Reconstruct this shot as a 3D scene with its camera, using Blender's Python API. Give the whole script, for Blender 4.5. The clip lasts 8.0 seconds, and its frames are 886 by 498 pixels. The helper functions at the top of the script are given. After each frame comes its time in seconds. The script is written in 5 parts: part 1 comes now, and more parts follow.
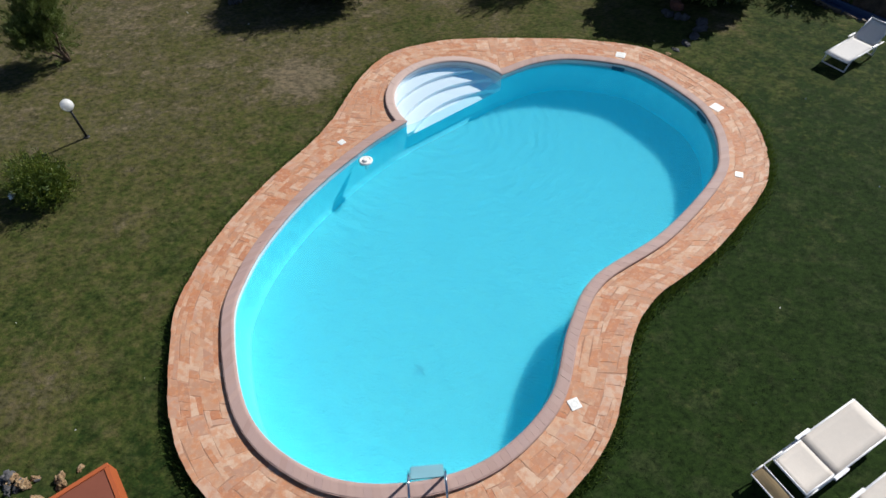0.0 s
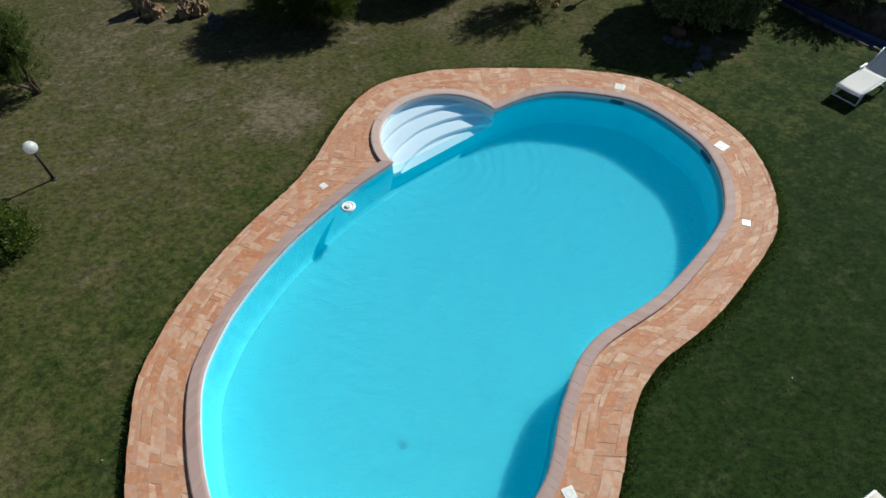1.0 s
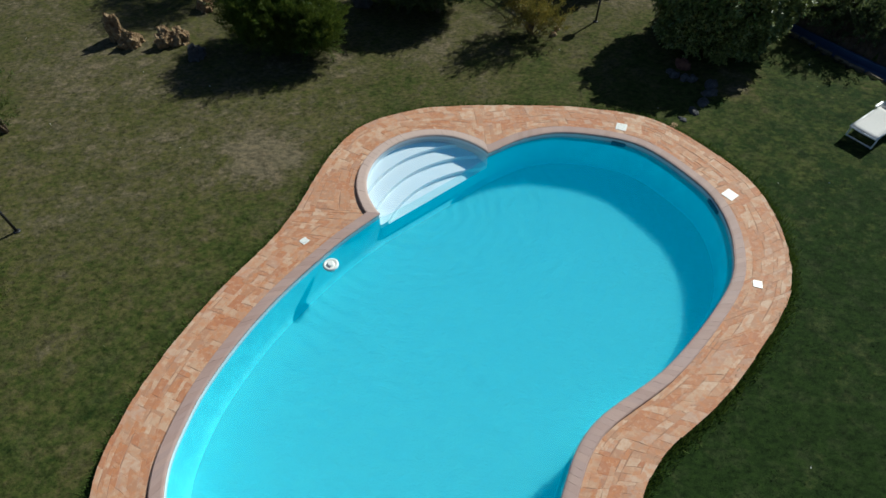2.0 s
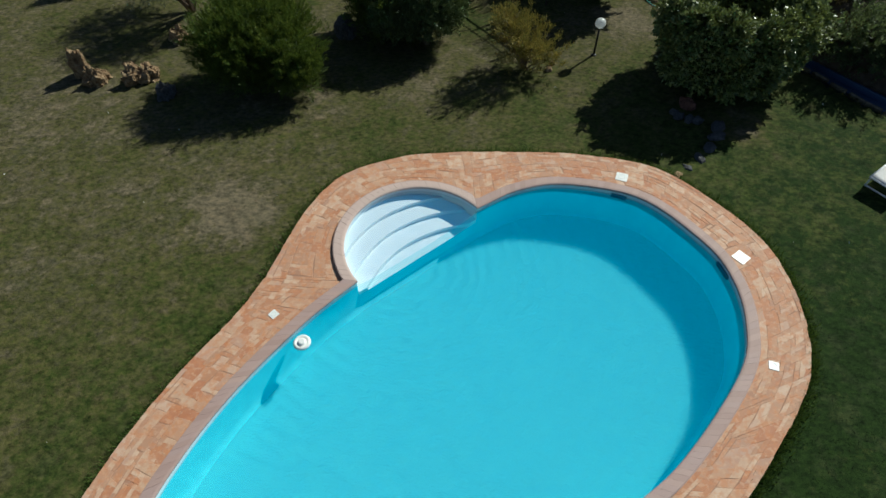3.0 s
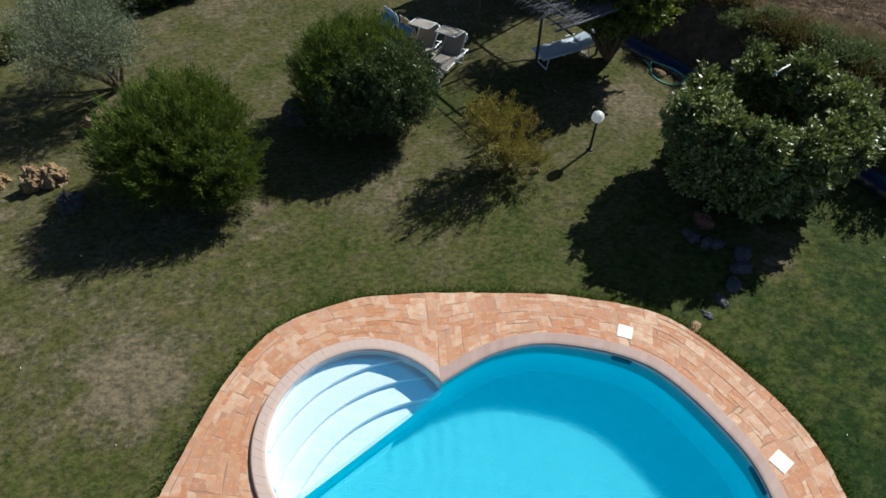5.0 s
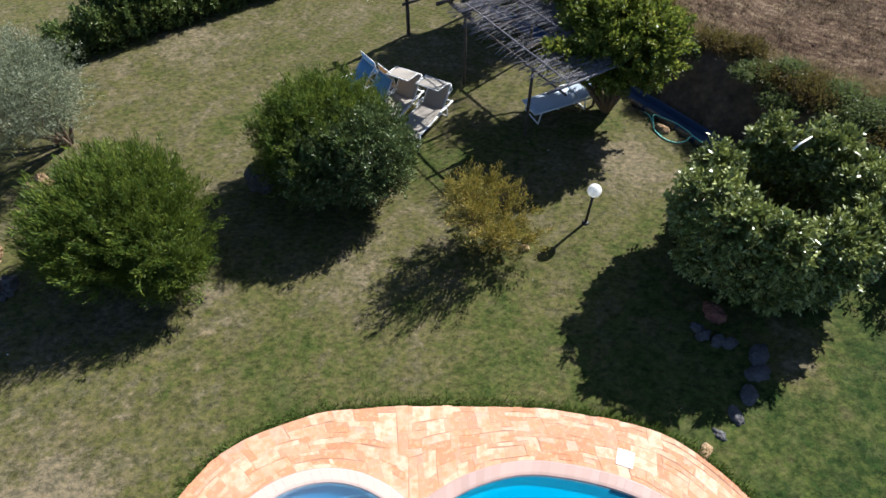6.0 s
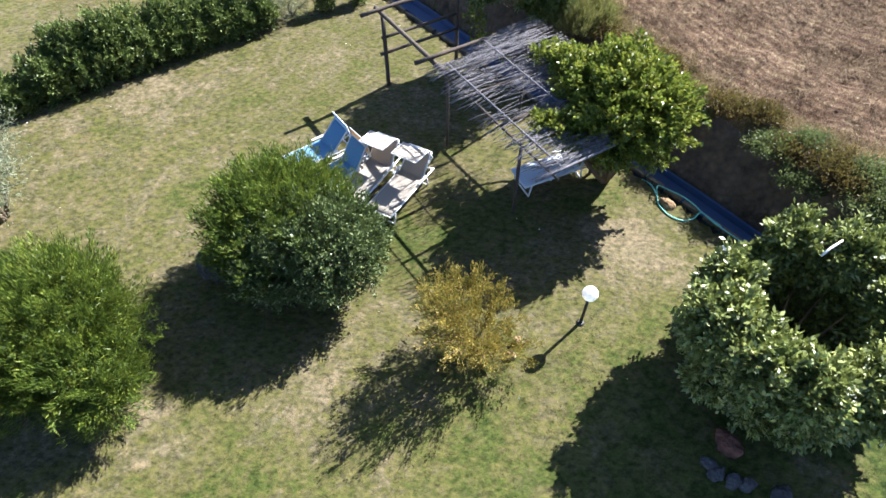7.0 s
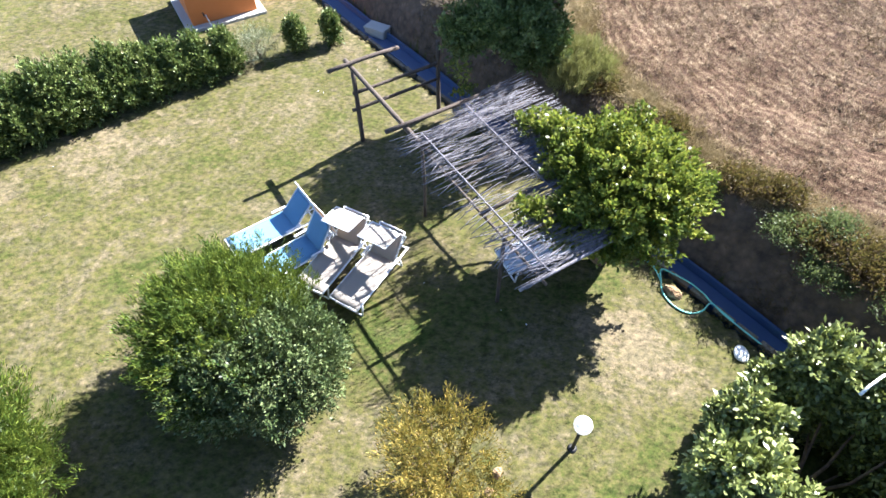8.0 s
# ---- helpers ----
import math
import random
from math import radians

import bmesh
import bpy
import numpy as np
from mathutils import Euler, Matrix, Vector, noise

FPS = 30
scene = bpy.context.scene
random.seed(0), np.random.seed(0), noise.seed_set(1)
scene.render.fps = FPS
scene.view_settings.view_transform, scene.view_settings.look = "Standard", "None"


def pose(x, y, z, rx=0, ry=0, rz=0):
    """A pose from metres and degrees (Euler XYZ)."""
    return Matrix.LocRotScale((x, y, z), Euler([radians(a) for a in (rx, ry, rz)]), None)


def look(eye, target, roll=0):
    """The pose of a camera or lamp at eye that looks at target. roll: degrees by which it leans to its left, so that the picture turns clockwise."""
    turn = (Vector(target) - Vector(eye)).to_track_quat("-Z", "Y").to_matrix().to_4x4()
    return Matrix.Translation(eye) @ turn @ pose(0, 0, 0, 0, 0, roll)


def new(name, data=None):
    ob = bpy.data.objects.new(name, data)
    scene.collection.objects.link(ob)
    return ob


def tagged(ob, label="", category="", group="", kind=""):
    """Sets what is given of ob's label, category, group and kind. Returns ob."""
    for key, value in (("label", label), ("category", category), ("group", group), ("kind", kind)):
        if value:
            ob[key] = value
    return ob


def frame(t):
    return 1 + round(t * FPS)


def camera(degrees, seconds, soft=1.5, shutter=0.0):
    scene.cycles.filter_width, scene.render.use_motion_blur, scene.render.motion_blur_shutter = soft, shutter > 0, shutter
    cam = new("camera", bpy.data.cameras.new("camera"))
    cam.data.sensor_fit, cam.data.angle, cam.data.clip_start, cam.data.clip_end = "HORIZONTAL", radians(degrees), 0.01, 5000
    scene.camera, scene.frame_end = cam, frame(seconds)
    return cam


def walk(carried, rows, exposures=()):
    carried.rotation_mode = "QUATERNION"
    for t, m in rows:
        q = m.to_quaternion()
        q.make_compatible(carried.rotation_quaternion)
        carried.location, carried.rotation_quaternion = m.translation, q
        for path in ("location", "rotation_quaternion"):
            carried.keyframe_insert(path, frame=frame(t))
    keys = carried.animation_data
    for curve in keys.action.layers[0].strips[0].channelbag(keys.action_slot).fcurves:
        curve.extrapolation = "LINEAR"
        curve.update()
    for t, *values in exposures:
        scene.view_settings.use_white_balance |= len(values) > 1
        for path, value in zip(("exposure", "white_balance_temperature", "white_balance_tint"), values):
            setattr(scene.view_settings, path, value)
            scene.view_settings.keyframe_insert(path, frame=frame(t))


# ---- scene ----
cam = camera(75.9, 8.0, 1.6)
METRES, EYE, TILT, LEAN, TURN = 15.93, 8.757, 1.07, -1.18, 0.0
ROWS = [
    (0.0, 0.0, 0.0, 0.0, -1.98, -52.1, 1.54),
    (0.5, 0.011, 0.042, 0.0018, -2.01, -52.09, 1.56),
    (1.0, 0.0198, 0.0854, 0.0036, -2.03, -52.16, 1.59),
    (1.5, 0.0268, 0.1304, 0.0085, -2.06, -52.3, 1.54),
    (3.0, 0.0583, 0.2872, 0.0095, -2.35, -52.3, 1.6),
    (3.5, 0.0718, 0.3469, 0.0054, -2.39, -52.26, 1.61),
    (4.0, 0.0848, 0.4062, 0.0014, -2.46, -52.31, 1.62),
    (4.5, 0.1002, 0.4726, -0.002, -2.53, -52.24, 1.66),
    (6.0, 0.1491, 0.6795, -0.0048, -2.6, -52.19, 1.59),
    (6.5, 0.1675, 0.754, -0.0042, -2.55, -52.26, 1.6),
    (7.0, 0.1847, 0.8292, -0.0038, -2.52, -52.25, 1.53),
    (7.5, 0.2027, 0.9041, -0.0051, -2.51, -52.25, 1.57),
    (8.0, 0.2218, 0.9736, -0.0093, -2.51, -52.25, 1.56),
]
EXPOSURES = [(0.0, 0.22, 6350, 8.3), (1.0, 0.02, 6200, 1.0), (1.5, -0.04, 6200, -1.0), (3.0, -0.03, 6200, -4.5), (4.5, 0.15, 6200, -2.5), (6.0, 1.27, 6200, 7.0), (7.0, 2.24, 6200, 9.0), (8.0, 2.70, 6150, 10.5)]
walk(cam, [(t, pose(0, 0, EYE, TILT, LEAN, TURN) @ pose(METRES * x, METRES * y, METRES * z, 90 + pitch, roll, yaw)) for t, x, y, z, yaw, pitch, roll in ROWS], EXPOSURES)

# ---- world and sun ----
SUN_TO = Vector((0.96, 0.78, 1.0)).normalized()
world = bpy.data.worlds.new("sky")
scene.world = world
world.use_nodes = True
wn = world.node_tree
sky = wn.nodes.new("ShaderNodeTexSky")
sky.sky_type = "NISHITA"
sky.sun_disc = False
sky.air_density, sky.dust_density, sky.ozone_density = 0.6, 0.4, 1.4
sky.sun_elevation = math.asin(SUN_TO.z)
sky.sun_rotation = math.atan2(SUN_TO.x, SUN_TO.y)
wn.links.new(sky.outputs["Color"], wn.nodes["Background"].inputs["Color"])
wn.nodes["Background"].inputs["Strength"].default_value = 0.068
sun_data = bpy.data.lights.new("sun", "SUN")
sun_data.energy = 5.0
sun_data.angle = radians(0.5)
sun_data.color = (1.0, 0.96, 0.90)
sun = new("sun", sun_data)
sun.matrix_world = look(SUN_TO * 60, (0, 0, 0))

# ---- materials ----
RNG = np.random.default_rng(7)


class Mat:
    """A node material with short ways to add nodes."""

    def __init__(self, name, rough=0.8, metal=0.0):
        self.mat = bpy.data.materials.new(name)
        self.mat.use_nodes = True
        self.nt = self.mat.node_tree
        self.bsdf = self.nt.nodes["Principled BSDF"]
        self.out = self.nt.nodes["Material Output"]
        self.set("Roughness", rough)
        self.set("Metallic", metal)

    def set(self, key, value):
        self.bsdf.inputs[key].default_value = value

    def node(self, kind, operation=None):
        n = self.nt.nodes.new(kind)
        if operation:
            n.operation = operation
        return n

    def link(self, a, b):
        self.nt.links.new(a, b)

    def where(self):
        return self.node("ShaderNodeNewGeometry").outputs["Position"]

    def noise(self, scale, detail=4.0, rough=0.6, stretch=None, source=None):
        n = self.node("ShaderNodeTexNoise")
        n.inputs["Scale"].default_value = scale
        n.inputs["Detail"].default_value = detail
        n.inputs["Roughness"].default_value = rough
        src = source or self.where()
        if stretch:
            mp = self.node("ShaderNodeMapping")
            mp.inputs["Rotation"].default_value = (0, 0, radians(stretch[3]))
            mp.inputs["Scale"].default_value = stretch[:3]
            self.link(src, mp.inputs["Vector"])
            src = mp.outputs["Vector"]
        self.link(src, n.inputs["Vector"])
        return n.outputs["Fac"]

    def ramp(self, fac, stops):
        r = self.node("ShaderNodeValToRGB")
        e = r.color_ramp.elements
        while len(e) < len(stops):
            e.new(0.5)
        for el, (p, c) in zip(e, stops):
            el.position = p
            el.color = (*c, 1) if len(c) == 3 else c
        self.link(fac, r.inputs["Fac"])
        return r.outputs["Color"]

    def mix(self, fac, a, b, how="MIX"):
        m = self.node("ShaderNodeMix")
        m.data_type, m.blend_type = "RGBA", how
        for key, v in ((0, fac), (6, a), (7, b)):
            if hasattr(v, "is_output"):
                self.link(v, m.inputs[key])
            elif key == 0:
                m.inputs[0].default_value = v
            else:
                m.inputs[key].default_value = (*v, 1)
        return m.outputs[2]

    def math(self, how, a, b=0.0):
        m = self.node("ShaderNodeMath", operation=how)
        for i, v in enumerate((a, b)):
            if hasattr(v, "is_output"):
                self.link(v, m.inputs[i])
            else:
                m.inputs[i].default_value = v
        return m.outputs[0]

    def island(self):
        return self.node("ShaderNodeNewGeometry").outputs["Random Per Island"]

    def object_random(self):
        return self.node("ShaderNodeObjectInfo").outputs["Random"]

    def colour(self, c):
        if hasattr(c, "is_output"):
            self.link(c, self.bsdf.inputs["Base Color"])
        else:
            self.set("Base Color", (*c, 1))
        return self

    def bump(self, height, strength=0.4, distance=0.01):
        b = self.node("ShaderNodeBump")
        b.inputs["Strength"].default_value = strength
        b.inputs["Distance"].default_value = distance
        self.link(height, b.inputs["Height"])
        self.link(b.outputs["Normal"], self.bsdf.inputs["Normal"])
        return self


def plain(name, base, rough=0.6, metal=0.0, grain=30.0, depth=0.25, bump=0.2):
    """A near-plain surface with faint blotches and fine grain."""
    m = Mat(name, rough, metal)
    blotch = m.noise(grain * 0.12, 3)
    fine = m.noise(grain, 5, 0.7)
    c = m.mix(m.math("MULTIPLY", blotch, depth * 2), base, tuple(v * 0.55 for v in base))
    c = m.mix(m.math("MULTIPLY", fine, depth), c, tuple(min(1, v * 1.25) for v in base))
    return m.colour(c).bump(fine, bump, 0.004).mat


def leafy(name, stops, rough=0.45, passed=0.35, patch=2.5, gloss=0.28):
    """Leaves: each its own tone, with lighter and darker patches over the plant; some light passes through."""
    m = Mat(name, rough)
    m.set("Specular IOR Level", gloss)
    tone = m.math("ADD", m.math("MULTIPLY", m.island(), 0.55), m.math("MULTIPLY", m.noise(patch, 4, 0.7), 1.1))
    c = m.ramp(m.math("SUBTRACT", tone, 0.36), stops)
    m.colour(c)
    glow = m.node("ShaderNodeBsdfTranslucent")
    m.link(m.mix(0.22, c, (0.20, 0.24, 0.04), "ADD"), glow.inputs["Color"])
    both = m.node("ShaderNodeMixShader")
    both.inputs[0].default_value = passed
    m.link(m.bsdf.outputs[0], both.inputs[1])
    m.link(glow.outputs[0], both.inputs[2])
    m.link(both.outputs[0], m.out.inputs["Surface"])
    return m.mat


# worn and lush places of the lawn: x, y, radius, how much drier (+) or greener (-)
LAWN_SPOTS = (
    (-3.5, 13.2, 1.5, 0.75), (-6.8, 4.4, 1.4, 0.45), (-6.4, 8.0, 1.0, 0.30), (-5.2, 6.1, 0.8, 0.25), (-1.8, 17.05, 1.0, 0.25), (1.9, 15.75, 0.6, 0.15),
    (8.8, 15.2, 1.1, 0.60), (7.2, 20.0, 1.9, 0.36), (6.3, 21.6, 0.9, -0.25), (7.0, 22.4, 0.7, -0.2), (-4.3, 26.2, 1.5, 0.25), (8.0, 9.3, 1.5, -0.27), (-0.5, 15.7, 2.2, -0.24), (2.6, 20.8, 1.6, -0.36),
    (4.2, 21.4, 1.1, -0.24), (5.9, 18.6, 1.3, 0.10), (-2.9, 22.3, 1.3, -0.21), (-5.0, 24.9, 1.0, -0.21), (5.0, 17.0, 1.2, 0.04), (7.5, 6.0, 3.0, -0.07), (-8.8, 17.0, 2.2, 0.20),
)


def fabric(name, base):
    """Stretched mesh cloth; some light passes through it."""
    m = Mat(name, 0.85)
    fine = m.noise(120, 5, 0.7)
    c = m.mix(m.math("MULTIPLY", m.noise(14, 3), 0.24), base, tuple(v * 0.55 for v in base))
    m.colour(c).bump(fine, 0.4, 0.004)
    back = m.node("ShaderNodeBsdfTranslucent")
    m.link(m.mix(0.22, c, (0.55, 0.34, 0.18)), back.inputs["Color"])
    both = m.node("ShaderNodeMixShader")
    both.inputs[0].default_value = 0.38
    m.link(m.bsdf.outputs[0], both.inputs[1])
    m.link(back.outputs[0], both.inputs[2])
    m.link(both.outputs[0], m.out.inputs["Surface"])
    return m.mat


def dryness(m):
    """How dry the lawn is at a place: drier to the north-west, in patches of several sizes, and where it is worn."""
    xyz = m.node("ShaderNodeSeparateXYZ")
    m.link(m.where(), xyz.inputs[0])
    lean = m.math("ADD", m.math("MULTIPLY", m.math("MAXIMUM", xyz.outputs[0], -7.0), -0.038), m.math("SUBTRACT", m.math("MULTIPLY", xyz.outputs[1], 0.055), 0.49))
    s = m.math("MINIMUM", lean, 0.42)
    fine = m.noise(10.0, 4, 0.7)
    for scale, amount in ((0.45, 0.7), (1.6, 0.75), (4.6, 0.95)):
        s = m.math("ADD", s, m.math("MULTIPLY", m.math("SUBTRACT", m.noise(scale, 4, 0.6), 0.5), amount))
    s = m.math("ADD", s, m.math("MULTIPLY", m.math("SUBTRACT", fine, 0.5), 0.8))
    s = m.math("ADD", s, m.math("MULTIPLY", m.math("SUBTRACT", m.noise(20.0, 3, 0.6, (1.0, 2.0, 1.0, 35.0)), 0.5), 0.45))
    warp = m.node("ShaderNodeTexNoise")
    warp.inputs["Scale"].default_value = 1.1
    warp.inputs["Detail"].default_value = 5.0
    m.link(m.where(), warp.inputs["Vector"])
    moved = m.node("ShaderNodeVectorMath", operation="MULTIPLY_ADD")
    m.link(warp.outputs["Color"], moved.inputs[0])
    moved.inputs[1].default_value = (1.8, 1.8, 0.0)
    m.link(m.where(), moved.inputs[2])
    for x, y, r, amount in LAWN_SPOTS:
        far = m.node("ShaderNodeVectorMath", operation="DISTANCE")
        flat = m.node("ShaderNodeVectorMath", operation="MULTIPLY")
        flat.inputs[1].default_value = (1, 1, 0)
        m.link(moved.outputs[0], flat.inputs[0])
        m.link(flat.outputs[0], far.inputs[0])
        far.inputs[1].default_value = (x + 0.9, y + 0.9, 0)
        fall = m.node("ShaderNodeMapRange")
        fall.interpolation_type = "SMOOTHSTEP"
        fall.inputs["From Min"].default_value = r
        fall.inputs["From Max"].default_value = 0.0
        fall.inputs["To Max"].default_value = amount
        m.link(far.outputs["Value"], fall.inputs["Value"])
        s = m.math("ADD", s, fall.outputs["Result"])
    return m.math("ADD", s, 0.31)


def mottle(m, c, d):
    """Tufts a hand wide, lighter and darker, some of them a cooler green, and bare earth showing through."""
    spots = m.ramp(m.noise(7.5, 4, 0.7, (1.0, 1.5, 1.0, 35.0)), [(0.34, (0.43, 0.45, 0.43)), (0.45, (0.69, 0.71, 0.69)), (0.55, (0.93, 0.92, 0.89)), (0.66, (1.16, 1.12, 1.02))])
    cool = m.ramp(m.noise(2.3, 5, 0.65), [(0.50, (0, 0, 0)), (0.66, (0.30, 0.30, 0.30))])
    c = m.mix(cool, c, (0.068, 0.076, 0.037))
    bare = m.ramp(m.noise(1.2, 6, 0.75), [(0.52, (0, 0, 0)), (0.66, (1, 1, 1))])
    dry = m.ramp(d, [(0.25, (0, 0, 0)), (0.75, (0.28, 0.28, 0.28))])
    bare = m.math("MULTIPLY", bare, dry)
    c = m.mix(bare, c, (0.165, 0.122, 0.076))
    return m.mix(1.0, c, spots, "MULTIPLY")


def lawn_soil():
    m = Mat("lawn_soil", 0.95)
    m.set("Specular IOR Level", 0.1)
    d = dryness(m)
    c = m.ramp(d, [(0.05, (0.020, 0.040, 0.009)), (0.38, (0.059, 0.074, 0.019)), (0.64, (0.095, 0.090, 0.033)), (0.82, (0.108, 0.096, 0.050)), (1.0, (0.175, 0.142, 0.094))])
    c = mottle(m, c, d)
    return m.colour(c).bump(m.noise(22, 5, 0.75), 0.5, 0.02).mat


def lawn_blade():
    m = Mat("lawn_blade", 0.8)
    m.set("Specular IOR Level", 0.12)
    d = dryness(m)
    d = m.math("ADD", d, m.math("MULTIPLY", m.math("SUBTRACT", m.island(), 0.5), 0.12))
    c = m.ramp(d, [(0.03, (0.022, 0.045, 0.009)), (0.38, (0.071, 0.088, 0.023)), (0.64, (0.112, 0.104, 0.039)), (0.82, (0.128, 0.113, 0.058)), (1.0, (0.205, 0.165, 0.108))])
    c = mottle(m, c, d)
    m.colour(c)
    # blades stand in a mat: their shading leans towards that of the lawn as a whole
    lean = m.node("ShaderNodeVectorMath", operation="MULTIPLY_ADD")
    m.link(m.node("ShaderNodeNewGeometry").outputs["Normal"], lean.inputs[0])
    lean.inputs[1].default_value = (0.28, 0.28, 0.28)
    lean.inputs[2].default_value = (0, 0, 0.90)
    unit = m.node("ShaderNodeVectorMath", operation="NORMALIZE")
    m.link(lean.outputs[0], unit.inputs[0])
    m.link(unit.outputs[0], m.bsdf.inputs["Normal"])
    glow = m.node("ShaderNodeBsdfTranslucent")
    m.link(c, glow.inputs["Color"])
    both = m.node("ShaderNodeMixShader")
    both.inputs[0].default_value = 0.45
    m.link(m.bsdf.outputs[0], both.inputs[1])
    m.link(glow.outputs[0], both.inputs[2])
    m.link(both.outputs[0], m.out.inputs["Surface"])
    return m.mat


def stone_tile():
    """Split porphyry: orange, pink, ochre and cream, each slab its own."""
    m = Mat("porphyry_tile", 0.75)
    tone = m.math("FRACT", m.math("ADD", m.island(), m.object_random()))
    base = m.ramp(tone, [(0.0, (0.446, 0.167, 0.073)), (0.14, (0.465, 0.207, 0.103)), (0.32, (0.446, 0.243, 0.146)), (0.48, (0.522, 0.297, 0.181)), (0.64, (0.570, 0.369, 0.245)), (0.82, (0.665, 0.477, 0.344)), (0.93, (0.532, 0.342, 0.249)), (1.0, (0.380, 0.189, 0.112))])
    cloud = m.noise(9, 5, 0.7)
    grain = m.noise(60, 5, 0.7)
    base = m.mix(m.ramp(m.noise(7.0, 4, 0.65), [(0.47, (0, 0, 0)), (0.58, (0.62, 0.62, 0.62))]), base, (0.57, 0.225, 0.085))
    base = m.mix(m.ramp(m.noise(11.0, 4, 0.65), [(0.52, (0, 0, 0)), (0.61, (0.45, 0.45, 0.45))]), base, (0.65, 0.43, 0.28))
    c = m.mix(m.ramp(cloud, [(0.40, (0, 0, 0)), (0.70, (0.427, 0.382, 0.397))]), base, (0.479, 0.266, 0.190))
    c = m.mix(m.ramp(m.noise(4.5, 4, 0.7), [(0.5, (0, 0, 0)), (0.7, (0.3, 0.3, 0.3))]), c, (0.487, 0.20, 0.09))
    c = m.mix(m.math("MULTIPLY", grain, 0.30), c, (0.274, 0.130, 0.096))
    stain = m.ramp(m.noise(1.3, 5, 0.7), [(0.55, (0, 0, 0)), (0.75, (1, 1, 1))])
    c = m.mix(m.math("MULTIPLY", stain, 0.22), c, (0.308, 0.176, 0.142))
    return m.colour(c).bump(m.math("ADD", cloud, m.math("MULTIPLY", grain, 0.5)), 0.5, 0.008).mat


def coping_stone(name, pale):
    m = Mat(name, 0.7)
    tone = m.math("FRACT", m.math("ADD", m.island(), m.object_random()))
    base = m.ramp(tone, [(0.0, (0.285, 0.165, 0.145)), (0.4, (0.360, 0.225, 0.200)), (0.7, (0.340, 0.225, 0.218)), (1.0, (0.420, 0.270, 0.230))])
    grain = m.noise(45, 5, 0.7)
    c = m.mix(m.math("MULTIPLY", grain, 0.5), base, (0.218, 0.135, 0.120))
    c = m.mix(m.math("MULTIPLY", m.noise(3.0, 4), 0.4), c, (0.400, 0.278, 0.249))
    c = m.mix(pale, c, (0.56, 0.42, 0.37))
    return m.colour(c).bump(grain, 0.4, 0.005).mat


def pool_paint(name, base, deep):
    m = Mat(name, 0.6)
    m.set("Specular IOR Level", 0.05)
    ripple_light = m.noise(3.2, 4, 0.65, (1.0, 1.7, 1.0, 25.0))
    c = m.mix(m.noise(0.8, 3), base, deep)
    # lighter streaks in the paint stand in for rippled light under water
    c = m.mix(m.ramp(ripple_light, [(0.42, (0, 0, 0)), (0.62, (0.8, 0.8, 0.8))]), c, tuple(min(1, v * 1.16) for v in base))
    c = m.mix(m.math("MULTIPLY", m.noise(14.0, 4), 0.35), c, tuple(v * 0.85 for v in base))
    return m.colour(c).mat


def water_surface(name, clear, murk, share_of_murk, murk_slope=0.0):
    """Water seen from above: what passes is tinted, some light is scattered back by the water itself, the rest is mirrored."""
    m = Mat(name, 0.03)
    tint = m.node("ShaderNodeBsdfTransparent")
    tint.inputs["Color"].default_value = (*clear, 1)
    body = m.node("ShaderNodeBsdfDiffuse")
    body.inputs["Color"].default_value = (*murk, 1)
    inner = m.node("ShaderNodeMixShader")
    inner.inputs[0].default_value = share_of_murk
    m.link(tint.outputs[0], inner.inputs[1])
    m.link(body.outputs[0], inner.inputs[2])
    if murk_slope:
        # tint gradient, clearer in the south: stands in for depth over a flat floor
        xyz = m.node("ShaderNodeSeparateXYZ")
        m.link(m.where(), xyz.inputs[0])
        m.link(m.math("ADD", m.math("MULTIPLY", m.math("ADD", xyz.outputs[1], m.math("MULTIPLY", xyz.outputs[0], 0.35)), murk_slope), share_of_murk), inner.inputs[0])
    gloss = m.node("ShaderNodeBsdfGlossy")
    gloss.inputs["Roughness"].default_value = 0.03
    wave = m.noise(2.4, 3, 0.5, (1.0, 2.2, 1.0, 25.0))
    small = m.noise(8.0, 3, 0.5, (1.0, 1.6, 1.0, -20.0))
    b = m.node("ShaderNodeBump")
    b.inputs["Strength"].default_value = 0.6
    b.inputs["Distance"].default_value = 0.03
    m.link(m.math("ADD", wave, m.math("MULTIPLY", small, 0.35)), b.inputs["Height"])
    m.link(b.outputs["Normal"], gloss.inputs["Normal"])
    facing = m.node("ShaderNodeLayerWeight")
    facing.inputs["Blend"].default_value = 0.5
    m.link(b.outputs["Normal"], facing.inputs["Normal"])
    share = m.math("ADD", m.math("MULTIPLY", m.math("POWER", facing.outputs["Facing"], 5.0), 0.98), 0.02)
    both = m.node("ShaderNodeMixShader")
    m.link(share, both.inputs[0])
    m.link(inner.outputs[0], both.inputs[1])
    m.link(gloss.outputs[0], both.inputs[2])
    m.link(both.outputs[0], m.out.inputs["Surface"])
    return m.mat


